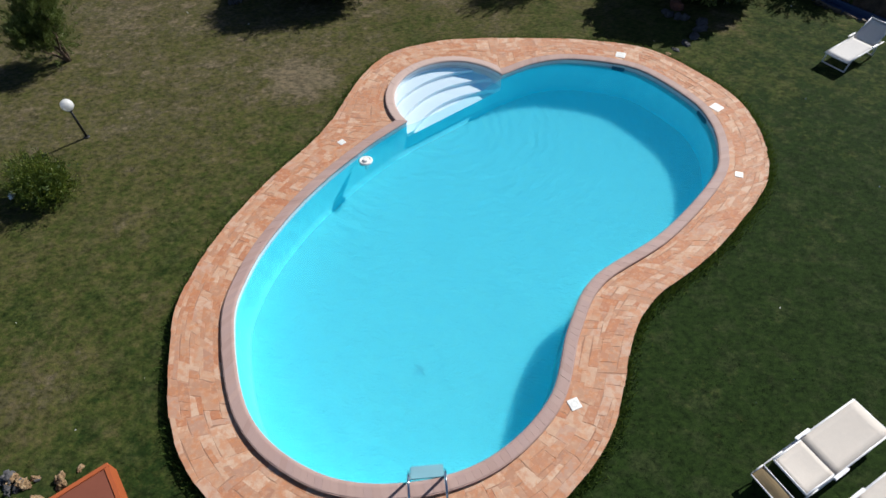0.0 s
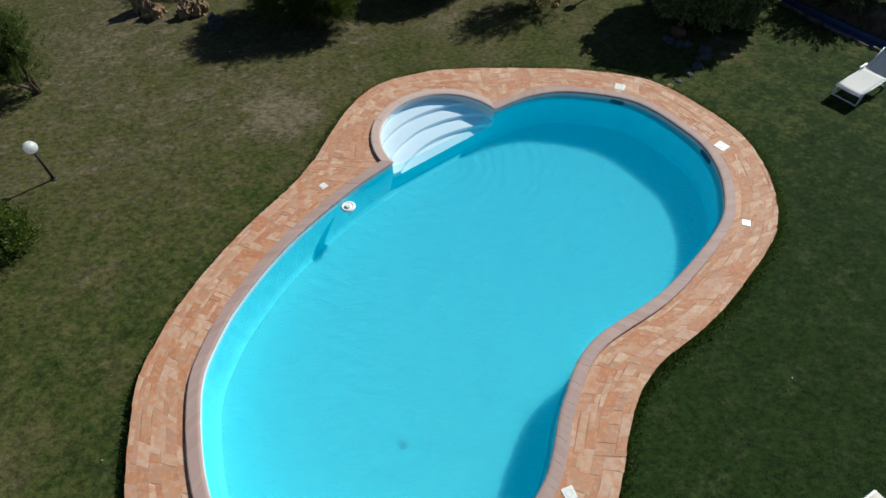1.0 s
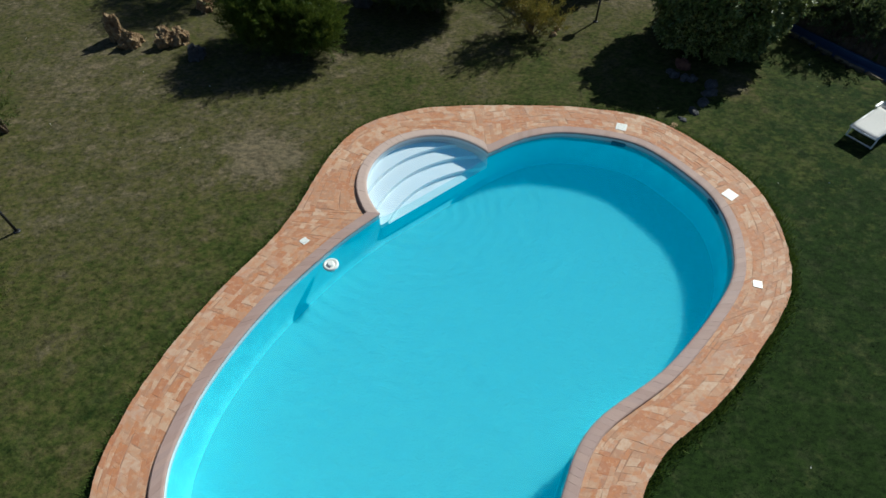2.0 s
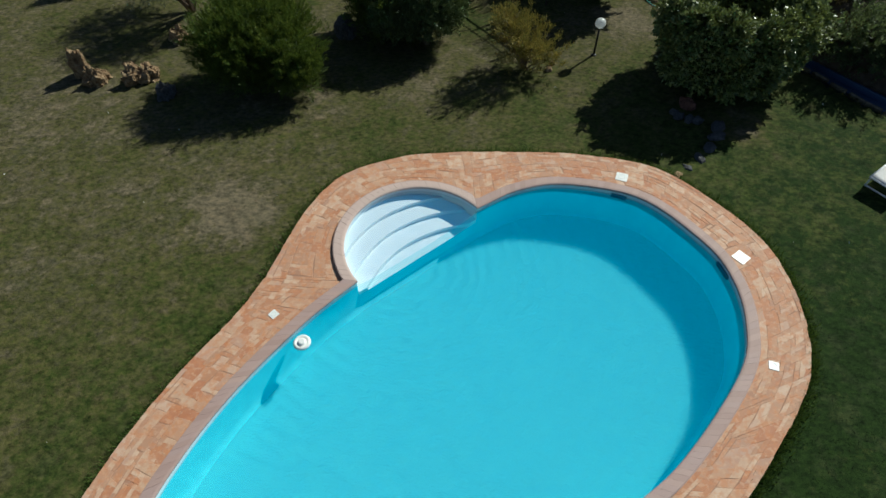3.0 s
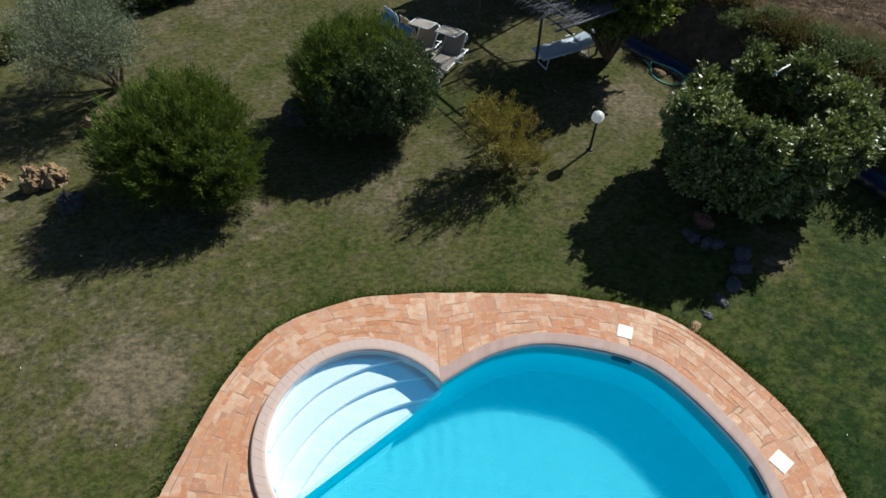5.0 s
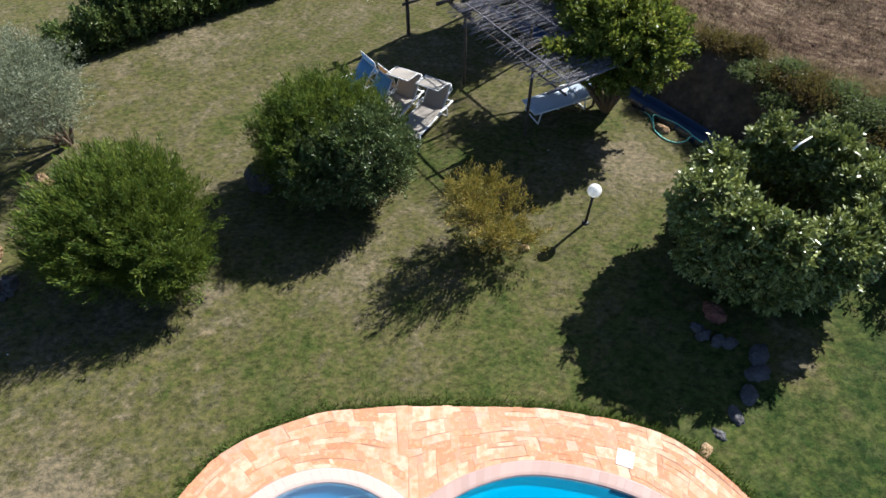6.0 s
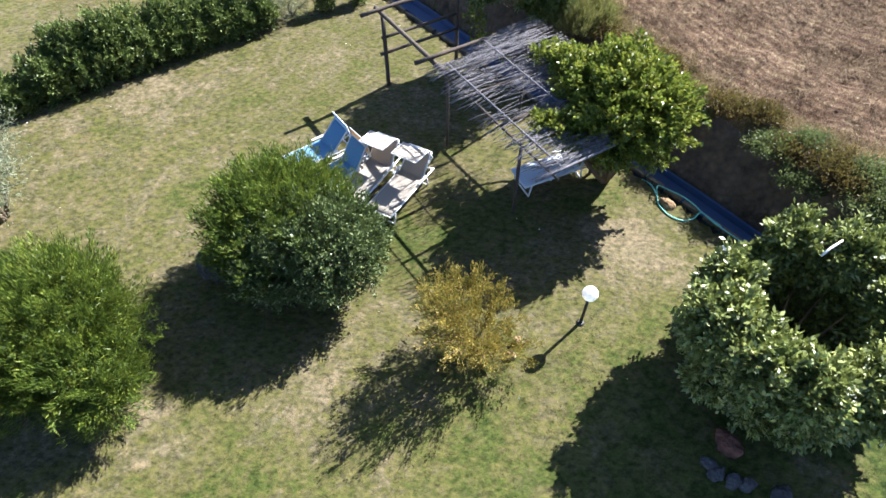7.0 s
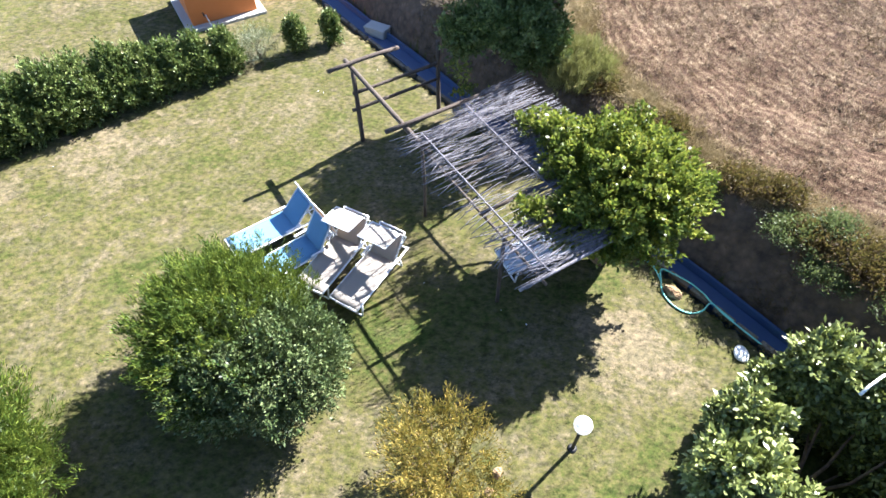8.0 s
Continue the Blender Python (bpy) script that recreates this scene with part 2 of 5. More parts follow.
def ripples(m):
    """Ring waves that run out from the stairs, breaking up into small crossing wavelets; they stand in for rippled
    light.
    """
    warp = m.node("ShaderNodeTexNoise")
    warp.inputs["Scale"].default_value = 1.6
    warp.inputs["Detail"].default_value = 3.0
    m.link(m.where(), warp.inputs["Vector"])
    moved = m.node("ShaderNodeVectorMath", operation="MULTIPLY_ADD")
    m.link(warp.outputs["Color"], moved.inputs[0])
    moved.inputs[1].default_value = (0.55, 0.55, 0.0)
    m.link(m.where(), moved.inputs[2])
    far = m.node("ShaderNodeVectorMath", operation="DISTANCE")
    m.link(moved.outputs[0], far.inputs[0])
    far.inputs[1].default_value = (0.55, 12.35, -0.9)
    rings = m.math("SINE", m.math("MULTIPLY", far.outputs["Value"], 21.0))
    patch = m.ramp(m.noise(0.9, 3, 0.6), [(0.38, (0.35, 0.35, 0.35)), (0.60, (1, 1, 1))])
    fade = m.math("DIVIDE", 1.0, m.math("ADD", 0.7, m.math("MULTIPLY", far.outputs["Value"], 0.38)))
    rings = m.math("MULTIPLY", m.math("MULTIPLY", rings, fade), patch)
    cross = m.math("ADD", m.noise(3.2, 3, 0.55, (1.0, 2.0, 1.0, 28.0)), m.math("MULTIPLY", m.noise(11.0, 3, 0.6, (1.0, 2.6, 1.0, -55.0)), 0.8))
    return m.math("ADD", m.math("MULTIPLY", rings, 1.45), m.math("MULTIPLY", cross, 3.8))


def softening_sheet(name, share):
    """A sheet added in the water: part of the light passes straight, part is scattered to soften shadows, bent by the
    ripples.
    """
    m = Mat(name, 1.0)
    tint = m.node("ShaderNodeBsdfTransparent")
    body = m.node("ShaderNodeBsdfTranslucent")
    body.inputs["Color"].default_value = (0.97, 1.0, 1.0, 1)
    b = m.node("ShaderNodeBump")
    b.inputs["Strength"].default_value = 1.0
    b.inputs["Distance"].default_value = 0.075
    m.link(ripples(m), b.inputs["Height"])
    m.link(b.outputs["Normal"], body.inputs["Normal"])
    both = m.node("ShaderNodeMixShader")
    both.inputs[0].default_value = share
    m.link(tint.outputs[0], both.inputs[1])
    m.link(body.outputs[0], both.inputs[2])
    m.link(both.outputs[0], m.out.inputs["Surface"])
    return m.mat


def opal(name):
    """White opal glass: light enters and leaves it diffused."""
    m = Mat(name, 0.25)
    m.set("Base Color", (0.86, 0.86, 0.85, 1))
    inner = m.node("ShaderNodeBsdfTranslucent")
    inner.inputs["Color"].default_value = (0.9, 0.9, 0.89, 1)
    both = m.node("ShaderNodeMixShader")
    both.inputs[0].default_value = 0.5
    m.link(m.bsdf.outputs[0], both.inputs[1])
    m.link(inner.outputs[0], both.inputs[2])
    m.link(both.outputs[0], m.out.inputs["Surface"])
    return m.mat


def bark(name, a, b):
    m = Mat(name, 0.9)
    n = m.noise(18, 5, 0.7, (1, 1, 0.25, 0))
    return m.colour(m.ramp(n, [(0.3, a), (0.7, b)])).bump(n, 0.8, 0.015).mat


def rocky(name, stops, scale=6.0):
    m = Mat(name, 0.92)
    n = m.noise(scale, 6, 0.7)
    v = m.node("ShaderNodeTexVoronoi")
    v.inputs["Scale"].default_value = scale * 3
    m.link(m.where(), v.inputs["Vector"])
    c = m.mix(m.math("MULTIPLY", v.outputs["Distance"], 0.5), m.ramp(n, stops), tuple(x * 0.4 for x in stops[0][1]))
    return m.colour(c).bump(m.math("ADD", n, v.outputs["Distance"]), 0.9, 0.03).mat


def field_soil():
    """Dry stubble earth: rows of straw and bare soil in arcs, broken up, with paler and browner stretches."""
    m = Mat("field_earth", 0.95)
    m.set("Specular IOR Level", 0.1)
    warp = m.node("ShaderNodeTexNoise")
    warp.inputs["Scale"].default_value = 1.3
    warp.inputs["Detail"].default_value = 5.0
    m.link(m.where(), warp.inputs["Vector"])
    moved = m.node("ShaderNodeVectorMath", operation="MULTIPLY_ADD")
    m.link(warp.outputs["Color"], moved.inputs[0])
    moved.inputs[1].default_value = (0.55, 0.55, 0.0)
    m.link(m.where(), moved.inputs[2])
    flat = m.node("ShaderNodeVectorMath", operation="MULTIPLY")
    flat.inputs[1].default_value = (1, 1, 0)
    m.link(moved.outputs[0], flat.inputs[0])
    far = m.node("ShaderNodeVectorMath", operation="DISTANCE")
    m.link(flat.outputs[0], far.inputs[0])
    far.inputs[1].default_value = (17.28, 29.28, 0)
    rows = m.math("MULTIPLY", m.math("SINE", m.math("MULTIPLY", far.outputs["Value"], 26.0)), 0.065)
    fine = m.noise(14.0, 6, 0.75)
    tone = m.math("ADD", m.math("MULTIPLY", fine, 0.75), m.math("MULTIPLY", m.noise(2.8, 5, 0.7), 0.75))
    tone = m.math("ADD", m.math("SUBTRACT", tone, 0.25), rows)
    c = m.ramp(tone, [(0.30, (0.034, 0.020, 0.013)), (0.44, (0.082, 0.048, 0.032)), (0.54, (0.122, 0.080, 0.053)), (0.64, (0.190, 0.138, 0.092)), (0.76, (0.310, 0.246, 0.168))])
    broad = m.ramp(m.noise(0.55, 4, 0.6), [(0.38, (0.62, 0.57, 0.53)), (0.62, (0.92, 0.92, 0.90))])
    c = m.mix(1.0, c, broad, "MULTIPLY")
    return m.colour(c).bump(m.math("ADD", fine, rows), 0.9, 0.05).mat


M_SOIL, M_BLADE = lawn_soil(), lawn_blade()
M_EDGE = leafy("edge_grass_blade", [(0.0, (0.030, 0.066, 0.010)), (0.5, (0.060, 0.110, 0.018)), (1.0, (0.130, 0.165, 0.040))], 0.7, 0.25, 1.2)
M_TILE = stone_tile()
M_COPING, M_COPING_PALE = coping_stone("coping_stone", 0.22), coping_stone("pale_coping_stone", 0.8)
M_MORTAR = plain("mortar", (0.37, 0.205, 0.135), 0.95, grain=50, bump=0.5)
M_POOLFLOOR = pool_paint("pool_paint", (0.25, 0.82, 0.92), (0.23, 0.80, 0.91))
M_POOLWALL = pool_paint("pool_wall_paint", (0.25, 0.82, 0.90), (0.23, 0.80, 0.89))
M_POOLWHITE = plain("pool_white", (0.92, 0.92, 0.91), 0.5, grain=20, depth=0.08, bump=0.1)
# tread tints stand in for the growing water depth over the stairs
M_POOLSTEP = pool_paint("pool_pale_aqua", (0.90, 0.92, 0.92), (0.88, 0.91, 0.92))
M_POOLSTEP2 = pool_paint("pool_aqua", (0.86, 0.90, 0.91), (0.84, 0.89, 0.90))
M_POOLBAND = plain("pool_band", (0.74, 0.77, 0.79), 0.45, grain=20, depth=0.1)
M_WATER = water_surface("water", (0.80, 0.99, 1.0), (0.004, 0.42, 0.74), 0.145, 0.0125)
M_SOFTEN = softening_sheet("softening_sheet", 0.56)
M_SHALLOW = water_surface("shallow_water", (0.95, 0.99, 1.0), (0.01, 0.36, 0.80), 0.17)
M_WHITE = plain("white_plastic", (0.80, 0.80, 0.78), 0.4, grain=25, depth=0.06, bump=0.05)
M_GLOBE = opal("opal_globe")
M_BLACK = plain("black_metal", (0.025, 0.025, 0.027), 0.5, 0.3)
M_SLING = fabric("sling_fabric", (0.88, 0.82, 0.76))
M_WHITE_CLOTH = fabric("white_fabric", (0.96, 0.94, 0.93))
# same cream cloth, darkened so sunlit seats don't clip at the late exposure
M_SLING_DIM = fabric("dim_sling_fabric", (0.46, 0.415, 0.37))
# cream cloth coloured blue: the skylit shade is in the base colour
M_SHADE_BLUE = fabric("shade_blue_fabric", (0.20, 0.42, 0.66))
# white cloth with the reed roof's bluish shade put into its colour
M_SHADE_PALE = fabric("shade_pale_fabric", (0.66, 0.75, 0.88))
M_BEIGE = fabric("beige_fabric", (0.62, 0.46, 0.25))
M_ALU = plain("white_tube", (0.78, 0.78, 0.80), 0.35, 0.0, depth=0.06)
M_CHROME = plain("chrome", (0.72, 0.74, 0.76), 0.12, 1.0, depth=0.05, bump=0.0)
M_TREAD = plain("tread_plastic", (0.20, 0.42, 0.50), 0.5, grain=40, depth=0.15)
M_WOOD = bark("dark_pole", (0.035, 0.026, 0.022), (0.10, 0.075, 0.06))
M_REED = bark("grey_reed", (0.040, 0.038, 0.046), (0.225, 0.215, 0.245))
M_TRUNK = bark("trunk_bark", (0.07, 0.045, 0.03), (0.19, 0.13, 0.09))
M_ORANGE = plain("orange_plaster", (0.62, 0.20, 0.055), 0.85, grain=12, depth=0.25, bump=0.3)
M_CONCRETE = plain("concrete", (0.42, 0.41, 0.39), 0.9, grain=25, depth=0.3, bump=0.5)
M_KERB = rocky("kerb", [(0.3, (0.144, 0.108, 0.072)), (0.5, (0.252, 0.198, 0.135)), (0.75, (0.378, 0.324, 0.252))], 7)
# plain concrete coloured blue: the bank's skylit shade is in the base colour
M_CHANNEL_SHADE = plain("channel_shade_blue", (0.040, 0.076, 0.170), 0.55, grain=20, depth=0.3, bump=0.3)
M_RUST = plain("rust_wood", (0.42, 0.10, 0.03), 0.6, grain=14, depth=0.35, bump=0.3)
M_BROWN = plain("brown_top", (0.21, 0.062, 0.034), 0.7, grain=10, depth=0.5, bump=0.4)
M_HOSE = plain("hose_rubber", (0.20, 0.60, 0.50), 0.45, depth=0.1)
M_TUFA = rocky("tufa", [(0.3, (0.142, 0.073, 0.037)), (0.5, (0.325, 0.210, 0.109)), (0.75, (0.528, 0.410, 0.269))], 9)
# grey and red rock: colours lowered for the shade the stones lie in
M_GREYROCK = rocky("grey_rock", [(0.3, (0.042, 0.041, 0.045)), (0.55, (0.093, 0.091, 0.098)), (0.8, (0.158, 0.154, 0.158))], 5)
M_REDROCK = rocky("red_rock", [(0.3, (0.109, 0.040, 0.030)), (0.6, (0.231, 0.099, 0.066)), (0.8, (0.286, 0.158, 0.112))], 5)
M_BANK = rocky("bank_earth", [(0.3, (0.044, 0.031, 0.022)), (0.5, (0.110, 0.076, 0.052)), (0.75, (0.190, 0.135, 0.092))], 2.5)
M_FIELD = field_soil()
M_STRAW = leafy("straw", [(0.0, (0.060, 0.036, 0.022)), (0.5, (0.165, 0.108, 0.070)), (1.0, (0.400, 0.310, 0.200))], 0.8, 0.15, 1.6)
M_BROOM = leafy("broom_leaf", [(0.0, (0.016, 0.034, 0.007)), (0.45, (0.056, 0.092, 0.013)), (0.75, (0.146, 0.178, 0.026)), (1.0, (0.270, 0.290, 0.052))], 0.5, 0.25)
M_YOUNG = leafy("young_tree_leaf", [(0.0, (0.029, 0.053, 0.013)), (0.45, (0.083, 0.116, 0.030)), (0.8, (0.166, 0.208, 0.065)), (1.0, (0.273, 0.321, 0.122))], 0.5)
# palest stops of glossy, laurel, bright and hedge leaves imitate sunlit highlights
M_PITTO = leafy("glossy_leaf", [(0.0, (0.020, 0.037, 0.013)), (0.4, (0.068, 0.100, 0.037)), (0.75, (0.160, 0.195, 0.085)), (1.0, (0.310, 0.330, 0.185))], 0.35, 0.12, 1.5)
M_LAUREL = leafy("laurel_leaf", [(0.0, (0.028, 0.042, 0.014)), (0.4, (0.138, 0.168, 0.046)), (0.72, (0.280, 0.312, 0.092)), (1.0, (0.500, 0.475, 0.210))], 0.38, 0.12, 2.5, 0.5)
M_FIG = leafy("bright_leaf", [(0.0, (0.029, 0.050, 0.009)), (0.42, (0.095, 0.131, 0.021)), (0.72, (0.227, 0.242, 0.039)), (1.0, (0.445, 0.400, 0.104))], 0.4)
M_OLIVE = leafy("olive_leaf", [(0.0, (0.070, 0.086, 0.052)), (0.5, (0.155, 0.175, 0.112)), (1.0, (0.310, 0.325, 0.225))], 0.5, 0.2)
M_HEDGE = leafy("hedge_leaf", [(0.0, (0.027, 0.050, 0.015)), (0.45, (0.085, 0.125, 0.035)), (0.8, (0.189, 0.218, 0.075)), (1.0, (0.428, 0.421, 0.208))], 0.4, 0.2)
M_GOLD = leafy("golden_leaf", [(0.0, (0.053, 0.055, 0.014)), (0.4, (0.147, 0.124, 0.029)), (0.75, (0.316, 0.225, 0.048)), (1.0, (0.476, 0.349, 0.121))], 0.6, 0.3, 4.0)
M_DRYGRASS = leafy("dry_grass", [(0.0, (0.130, 0.102, 0.050)), (0.5, (0.260, 0.198, 0.105)), (1.0, (0.442, 0.336, 0.187))], 0.8, 0.2, 1.5)
M_CLUMP = leafy("green_grass", [(0.0, (0.075, 0.085, 0.030)), (0.5, (0.165, 0.165, 0.060)), (1.0, (0.320, 0.290, 0.130))], 0.7, 0.25, 1.5)
M_BRAMBLE = leafy("bramble_leaf", [(0.0, (0.036, 0.056, 0.025)), (0.5, (0.080, 0.108, 0.044)), (1.0, (0.185, 0.200, 0.105))], 0.5)
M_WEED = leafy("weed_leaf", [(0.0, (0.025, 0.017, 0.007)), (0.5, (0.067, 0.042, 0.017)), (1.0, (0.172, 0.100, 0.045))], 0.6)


# ---- mesh helpers ----
def link_mesh(name, me, material, parent=None, label="", smooth=False):
    ob = new(name, me)
    for mt in material if isinstance(material, (list, tuple)) else [material]:
        me.materials.append(mt)
    if smooth:
        me.polygons.foreach_set("use_smooth", np.ones(len(me.polygons), bool))
    if parent:
        ob.parent = parent
    return tagged(ob, label)


def solid(name, verts, faces, material, parent=None, label="", smooth=False):
    me = bpy.data.meshes.new(name)
    me.from_pydata([tuple(map(float, v)) for v in verts], [], [tuple(map(int, f)) for f in faces])
    me.update()
    return link_mesh(name, me, material, parent, label, smooth)


def part(name, bm, material, parent=None, label="", smooth=False):
    me = bpy.data.meshes.new(name)
    bm.to_mesh(me)
    bm.free()
    return link_mesh(name, me, material, parent, label, smooth)


def fans(name, co, size, material, parent=None, label=""):
    """Many loose faces of the same corner count: co is (n * size, 3)."""
    co = np.ascontiguousarray(co, np.float32)
    n = len(co) // size
    me = bpy.data.meshes.new(name)
    me.vertices.add(len(co))
    me.vertices.foreach_set("co", co.ravel())
    me.loops.add(len(co))
    me.loops.foreach_set("vertex_index", np.arange(len(co), dtype=np.int32))
    me.polygons.add(n)
    me.polygons.foreach_set("loop_start", np.arange(0, len(co), size, dtype=np.int32))
    me.update(calc_edges=True)
    me.validate()
    return link_mesh(name, me, material, parent, label)


def base(name, m, label, category, group="", kind=""):
    ob = new(name)
    ob.empty_display_size = 0.2
    ob.matrix_basis = m
    return tagged(ob, label, category, group, kind)


def box_bm(x0, x1, y0, y1, z0, z1, bevel=0.01, m=None):
    bm = bmesh.new()
    bmesh.ops.create_cube(bm, size=1, matrix=Matrix.Translation(((x0 + x1) / 2, (y0 + y1) / 2, (z0 + z1) / 2)) @ Matrix.Diagonal((x1 - x0, y1 - y0, z1 - z0, 1)))
    if bevel:
        bmesh.ops.bevel(bm, geom=bm.edges[:], offset=bevel, segments=2, affect="EDGES")
    if m:
        bm.transform(m)
    return bm


def tube_bm(points, radius, sides=8, bm=None, wobble=0.0):
    """A round bar along points; radius is one number or one for each point."""
    bm = bm or bmesh.new()
    pts = [Vector(p) for p in points]
    radii = radius if isinstance(radius, (list, tuple)) else [radius] * len(pts)
    rings, side = [], None
    for i, p in enumerate(pts):
        d = (pts[min(i + 1, len(pts) - 1)] - pts[max(i - 1, 0)]).normalized()
        if side is None:
            side = d.orthogonal().normalized()
        side = (side - d * side.dot(d)).normalized()
        up = d.cross(side)
        ring = []
        for k in range(sides):
            a = 2 * math.pi * k / sides
            r = radii[i] * (1 + wobble * random.uniform(-1, 1))
            ring.append(bm.verts.new(p + (side * math.cos(a) + up * math.sin(a)) * r))
        rings.append(ring)
    for a, b in zip(rings, rings[1:]):
        for k in range(sides):
            f = bm.faces.new((a[k], a[(k + 1) % sides], b[(k + 1) % sides], b[k]))
            f.smooth = True
    bm.faces.new(rings[0][::-1])
    bm.faces.new(rings[-1])
    return bm


def arc(c, r, a0, a1, n, u=(1, 0, 0), v=(0, 0, 1)):
    return [Vector(c) + Vector(u) * r * math.cos(radians(a0 + (a1 - a0) * i / n)) + Vector(v) * r * math.sin(radians(a0 + (a1 - a0) * i / n)) for i in range(n + 1)]


def spline(points, per=12):
    """A smooth open curve through points (Catmull-Rom)."""
    p = np.array(points, float)
    p = np.vstack([2 * p[0] - p[1], p, 2 * p[-1] - p[-2]])
    t = np.linspace(0, 1, per, endpoint=False)[:, None]
    rows = []
    for a, b, c, d in zip(p, p[1:], p[2:], p[3:]):
        rows.append(0.5 * (2 * b + (c - a) * t + (2 * a - 5 * b + 4 * c - d) * t**2 + (3 * b - a - 3 * c + d) * t**3))
    return np.vstack(rows + [p[-2:-1]])


def resample(line, n):
    line = np.asarray(line, float)
    s = np.r_[0, np.cumsum(np.linalg.norm(np.diff(line, axis=0), axis=1))]
    q = np.linspace(0, s[-1], n)
    return np.stack([np.interp(q, s, line[:, k]) for k in range(line.shape[1])], 1)


def inside(poly, pts):
    """Which of pts lie in the closed outline poly."""
    px, py = pts[:, 0], pts[:, 1]
    hit = np.zeros(len(pts), bool)
    for (x0, y0), (x1, y1) in zip(poly, np.roll(poly, -1, axis=0)):
        cross = ((y0 > py) != (y1 > py)) & (px < (x1 - x0) * (py - y0) / (y1 - y0 + 1e-12) + x0)
        hit ^= cross
    return hit


# ---- the pool's outline ----
# each row: a point of the pool's edge, and the point of the paving's outer edge beside it
EDGE = [
    (-0.57, 11.06, -2.38, 11.25), (-1.47, 10.19, -2.78, 10.45), (-2.50, 8.90, -3.55, 9.27), (-3.18, 7.71, -4.22, 8.00),
    (-3.56, 6.65, -4.64, 6.75), (-3.64, 5.51, -4.74, 5.50), (-3.04, 3.75, -4.10, 3.30), (-1.86, 2.80, -2.50, 1.85),
    (-0.51, 2.60, -0.50, 1.48), (0.78, 2.94, 1.25, 1.95), (1.82, 3.86, 2.65, 3.20), (2.36, 5.17, 3.44, 4.93),
    (3.05, 6.26, 4.10, 5.80), (4.64, 7.32, 5.45, 6.76), (6.14, 8.81, 7.05, 8.35), (6.62, 9.81, 7.62, 9.40), (6.72, 10.83, 7.83, 10.76),
    (6.45, 11.74, 7.55, 12.10), (5.50, 13.00, 6.20, 13.90), (4.00, 13.51, 4.50, 14.50), (2.91, 13.40, 3.10, 14.66), (1.92, 12.89, 1.90, 14.73),
]
BAY_OUT = [(1.90, 14.73), (1.10, 14.72), (0.21, 14.62), (-1.05, 14.08), (-1.76, 13.04), (-2.15, 11.95), (-2.38, 11.25)]
WATER_Z, FLOOR_Z, COPING_Z, COPING_W = -0.08, -0.95, 0.07, 0.205
C1, NOTCH = np.array([-0.57, 11.06]), np.array([1.92, 12.89])
MID = (C1 + NOTCH) / 2
HALF = np.linalg.norm(NOTCH - C1) / 2
E_DIR = (NOTCH - C1) / (2 * HALF)
N_DIR = np.array([-E_DIR[1], E_DIR[0]])
BAY_DEPTH = 1.62


def bay_point(e, n):
    return MID + E_DIR * e + N_DIR * n


main_in = spline([r[:2] for r in EDGE], 14)
main_out = spline([r[2:] for r in EDGE], 14)
ang = np.linspace(0, math.pi, 85)
bay_in = np.array([bay_point(HALF * math.cos(a), BAY_DEPTH * math.sin(a)) for a in ang])
bay_out = resample(spline(BAY_OUT, 14), 85)


def offset_out(line, width, wedge):
    """The line moved outwards by width, trimmed at the wedges at its two ends."""
    d = np.gradient(line, axis=0)
    d /= np.linalg.norm(d, axis=1)[:, None]
    out = line + np.stack([d[:, 1], -d[:, 0]], 1) * -width * wedge["side"]
    keep = np.ones(len(out), bool)
    for end, bis, sign in wedge["ends"]:
        side = (out - end) @ np.array([-bis[1], bis[0]]) * sign
        close = np.linalg.norm(out - end, axis=1) < 4 * width
        keep &= ~(close & (side < 0))
    mitres = [end + bis * width * 1.32 for end, bis, sign in wedge["ends"]]
    out = np.vstack([mitres[0], out[keep], mitres[1]])
    return resample(out, len(line))


BIS_C = np.array([-0.985, 0.17])
BIS_N = np.array([-0.10, 0.995])
# the main edge runs with the pool on its left hand, the bay as well
main_cop = offset_out(main_in, COPING_W, {"side": -1, "ends": [(C1, BIS_C, 1), (NOTCH, BIS_N, -1)]})
bay_cop = offset_out(bay_in, COPING_W, {"side": -1, "ends": [(NOTCH, BIS_N, 1), (C1, BIS_C, -1)]})
POOL = np.vstack([main_in[:-1], bay_in[:-1]])
DECK = np.vstack([main_out[:-1], bay_out[:-1]])
COP = np.vstack([main_cop[:-1], bay_cop[:-1]])


# ---- ground ----
# a concrete channel runs straight along the foot of the bank; its line, and the way across it towards the field
CH_POINT, CH_ALONG = np.array([8.05, 22.80]), np.array([0.573, -0.819])
CH_ACROSS = np.array([0.819, 0.573])


def across(x, y):
    return (x - CH_POINT[0]) * CH_ACROSS[0] + (y - CH_POINT[1]) * CH_ACROSS[1]


def smooth(a, b, v):
    t = np.clip((v - a) / (b - a), 0, 1)
    return t * t * (3 - 2 * t)


def wavy(x, y, scale, seed=0.0):
    return (np.sin(x * scale + seed) * np.cos(y * scale * 0.83 + 1.7 * seed) + 0.5 * np.sin(x * scale * 2.3 - y * scale * 1.9 + seed)) / 1.5


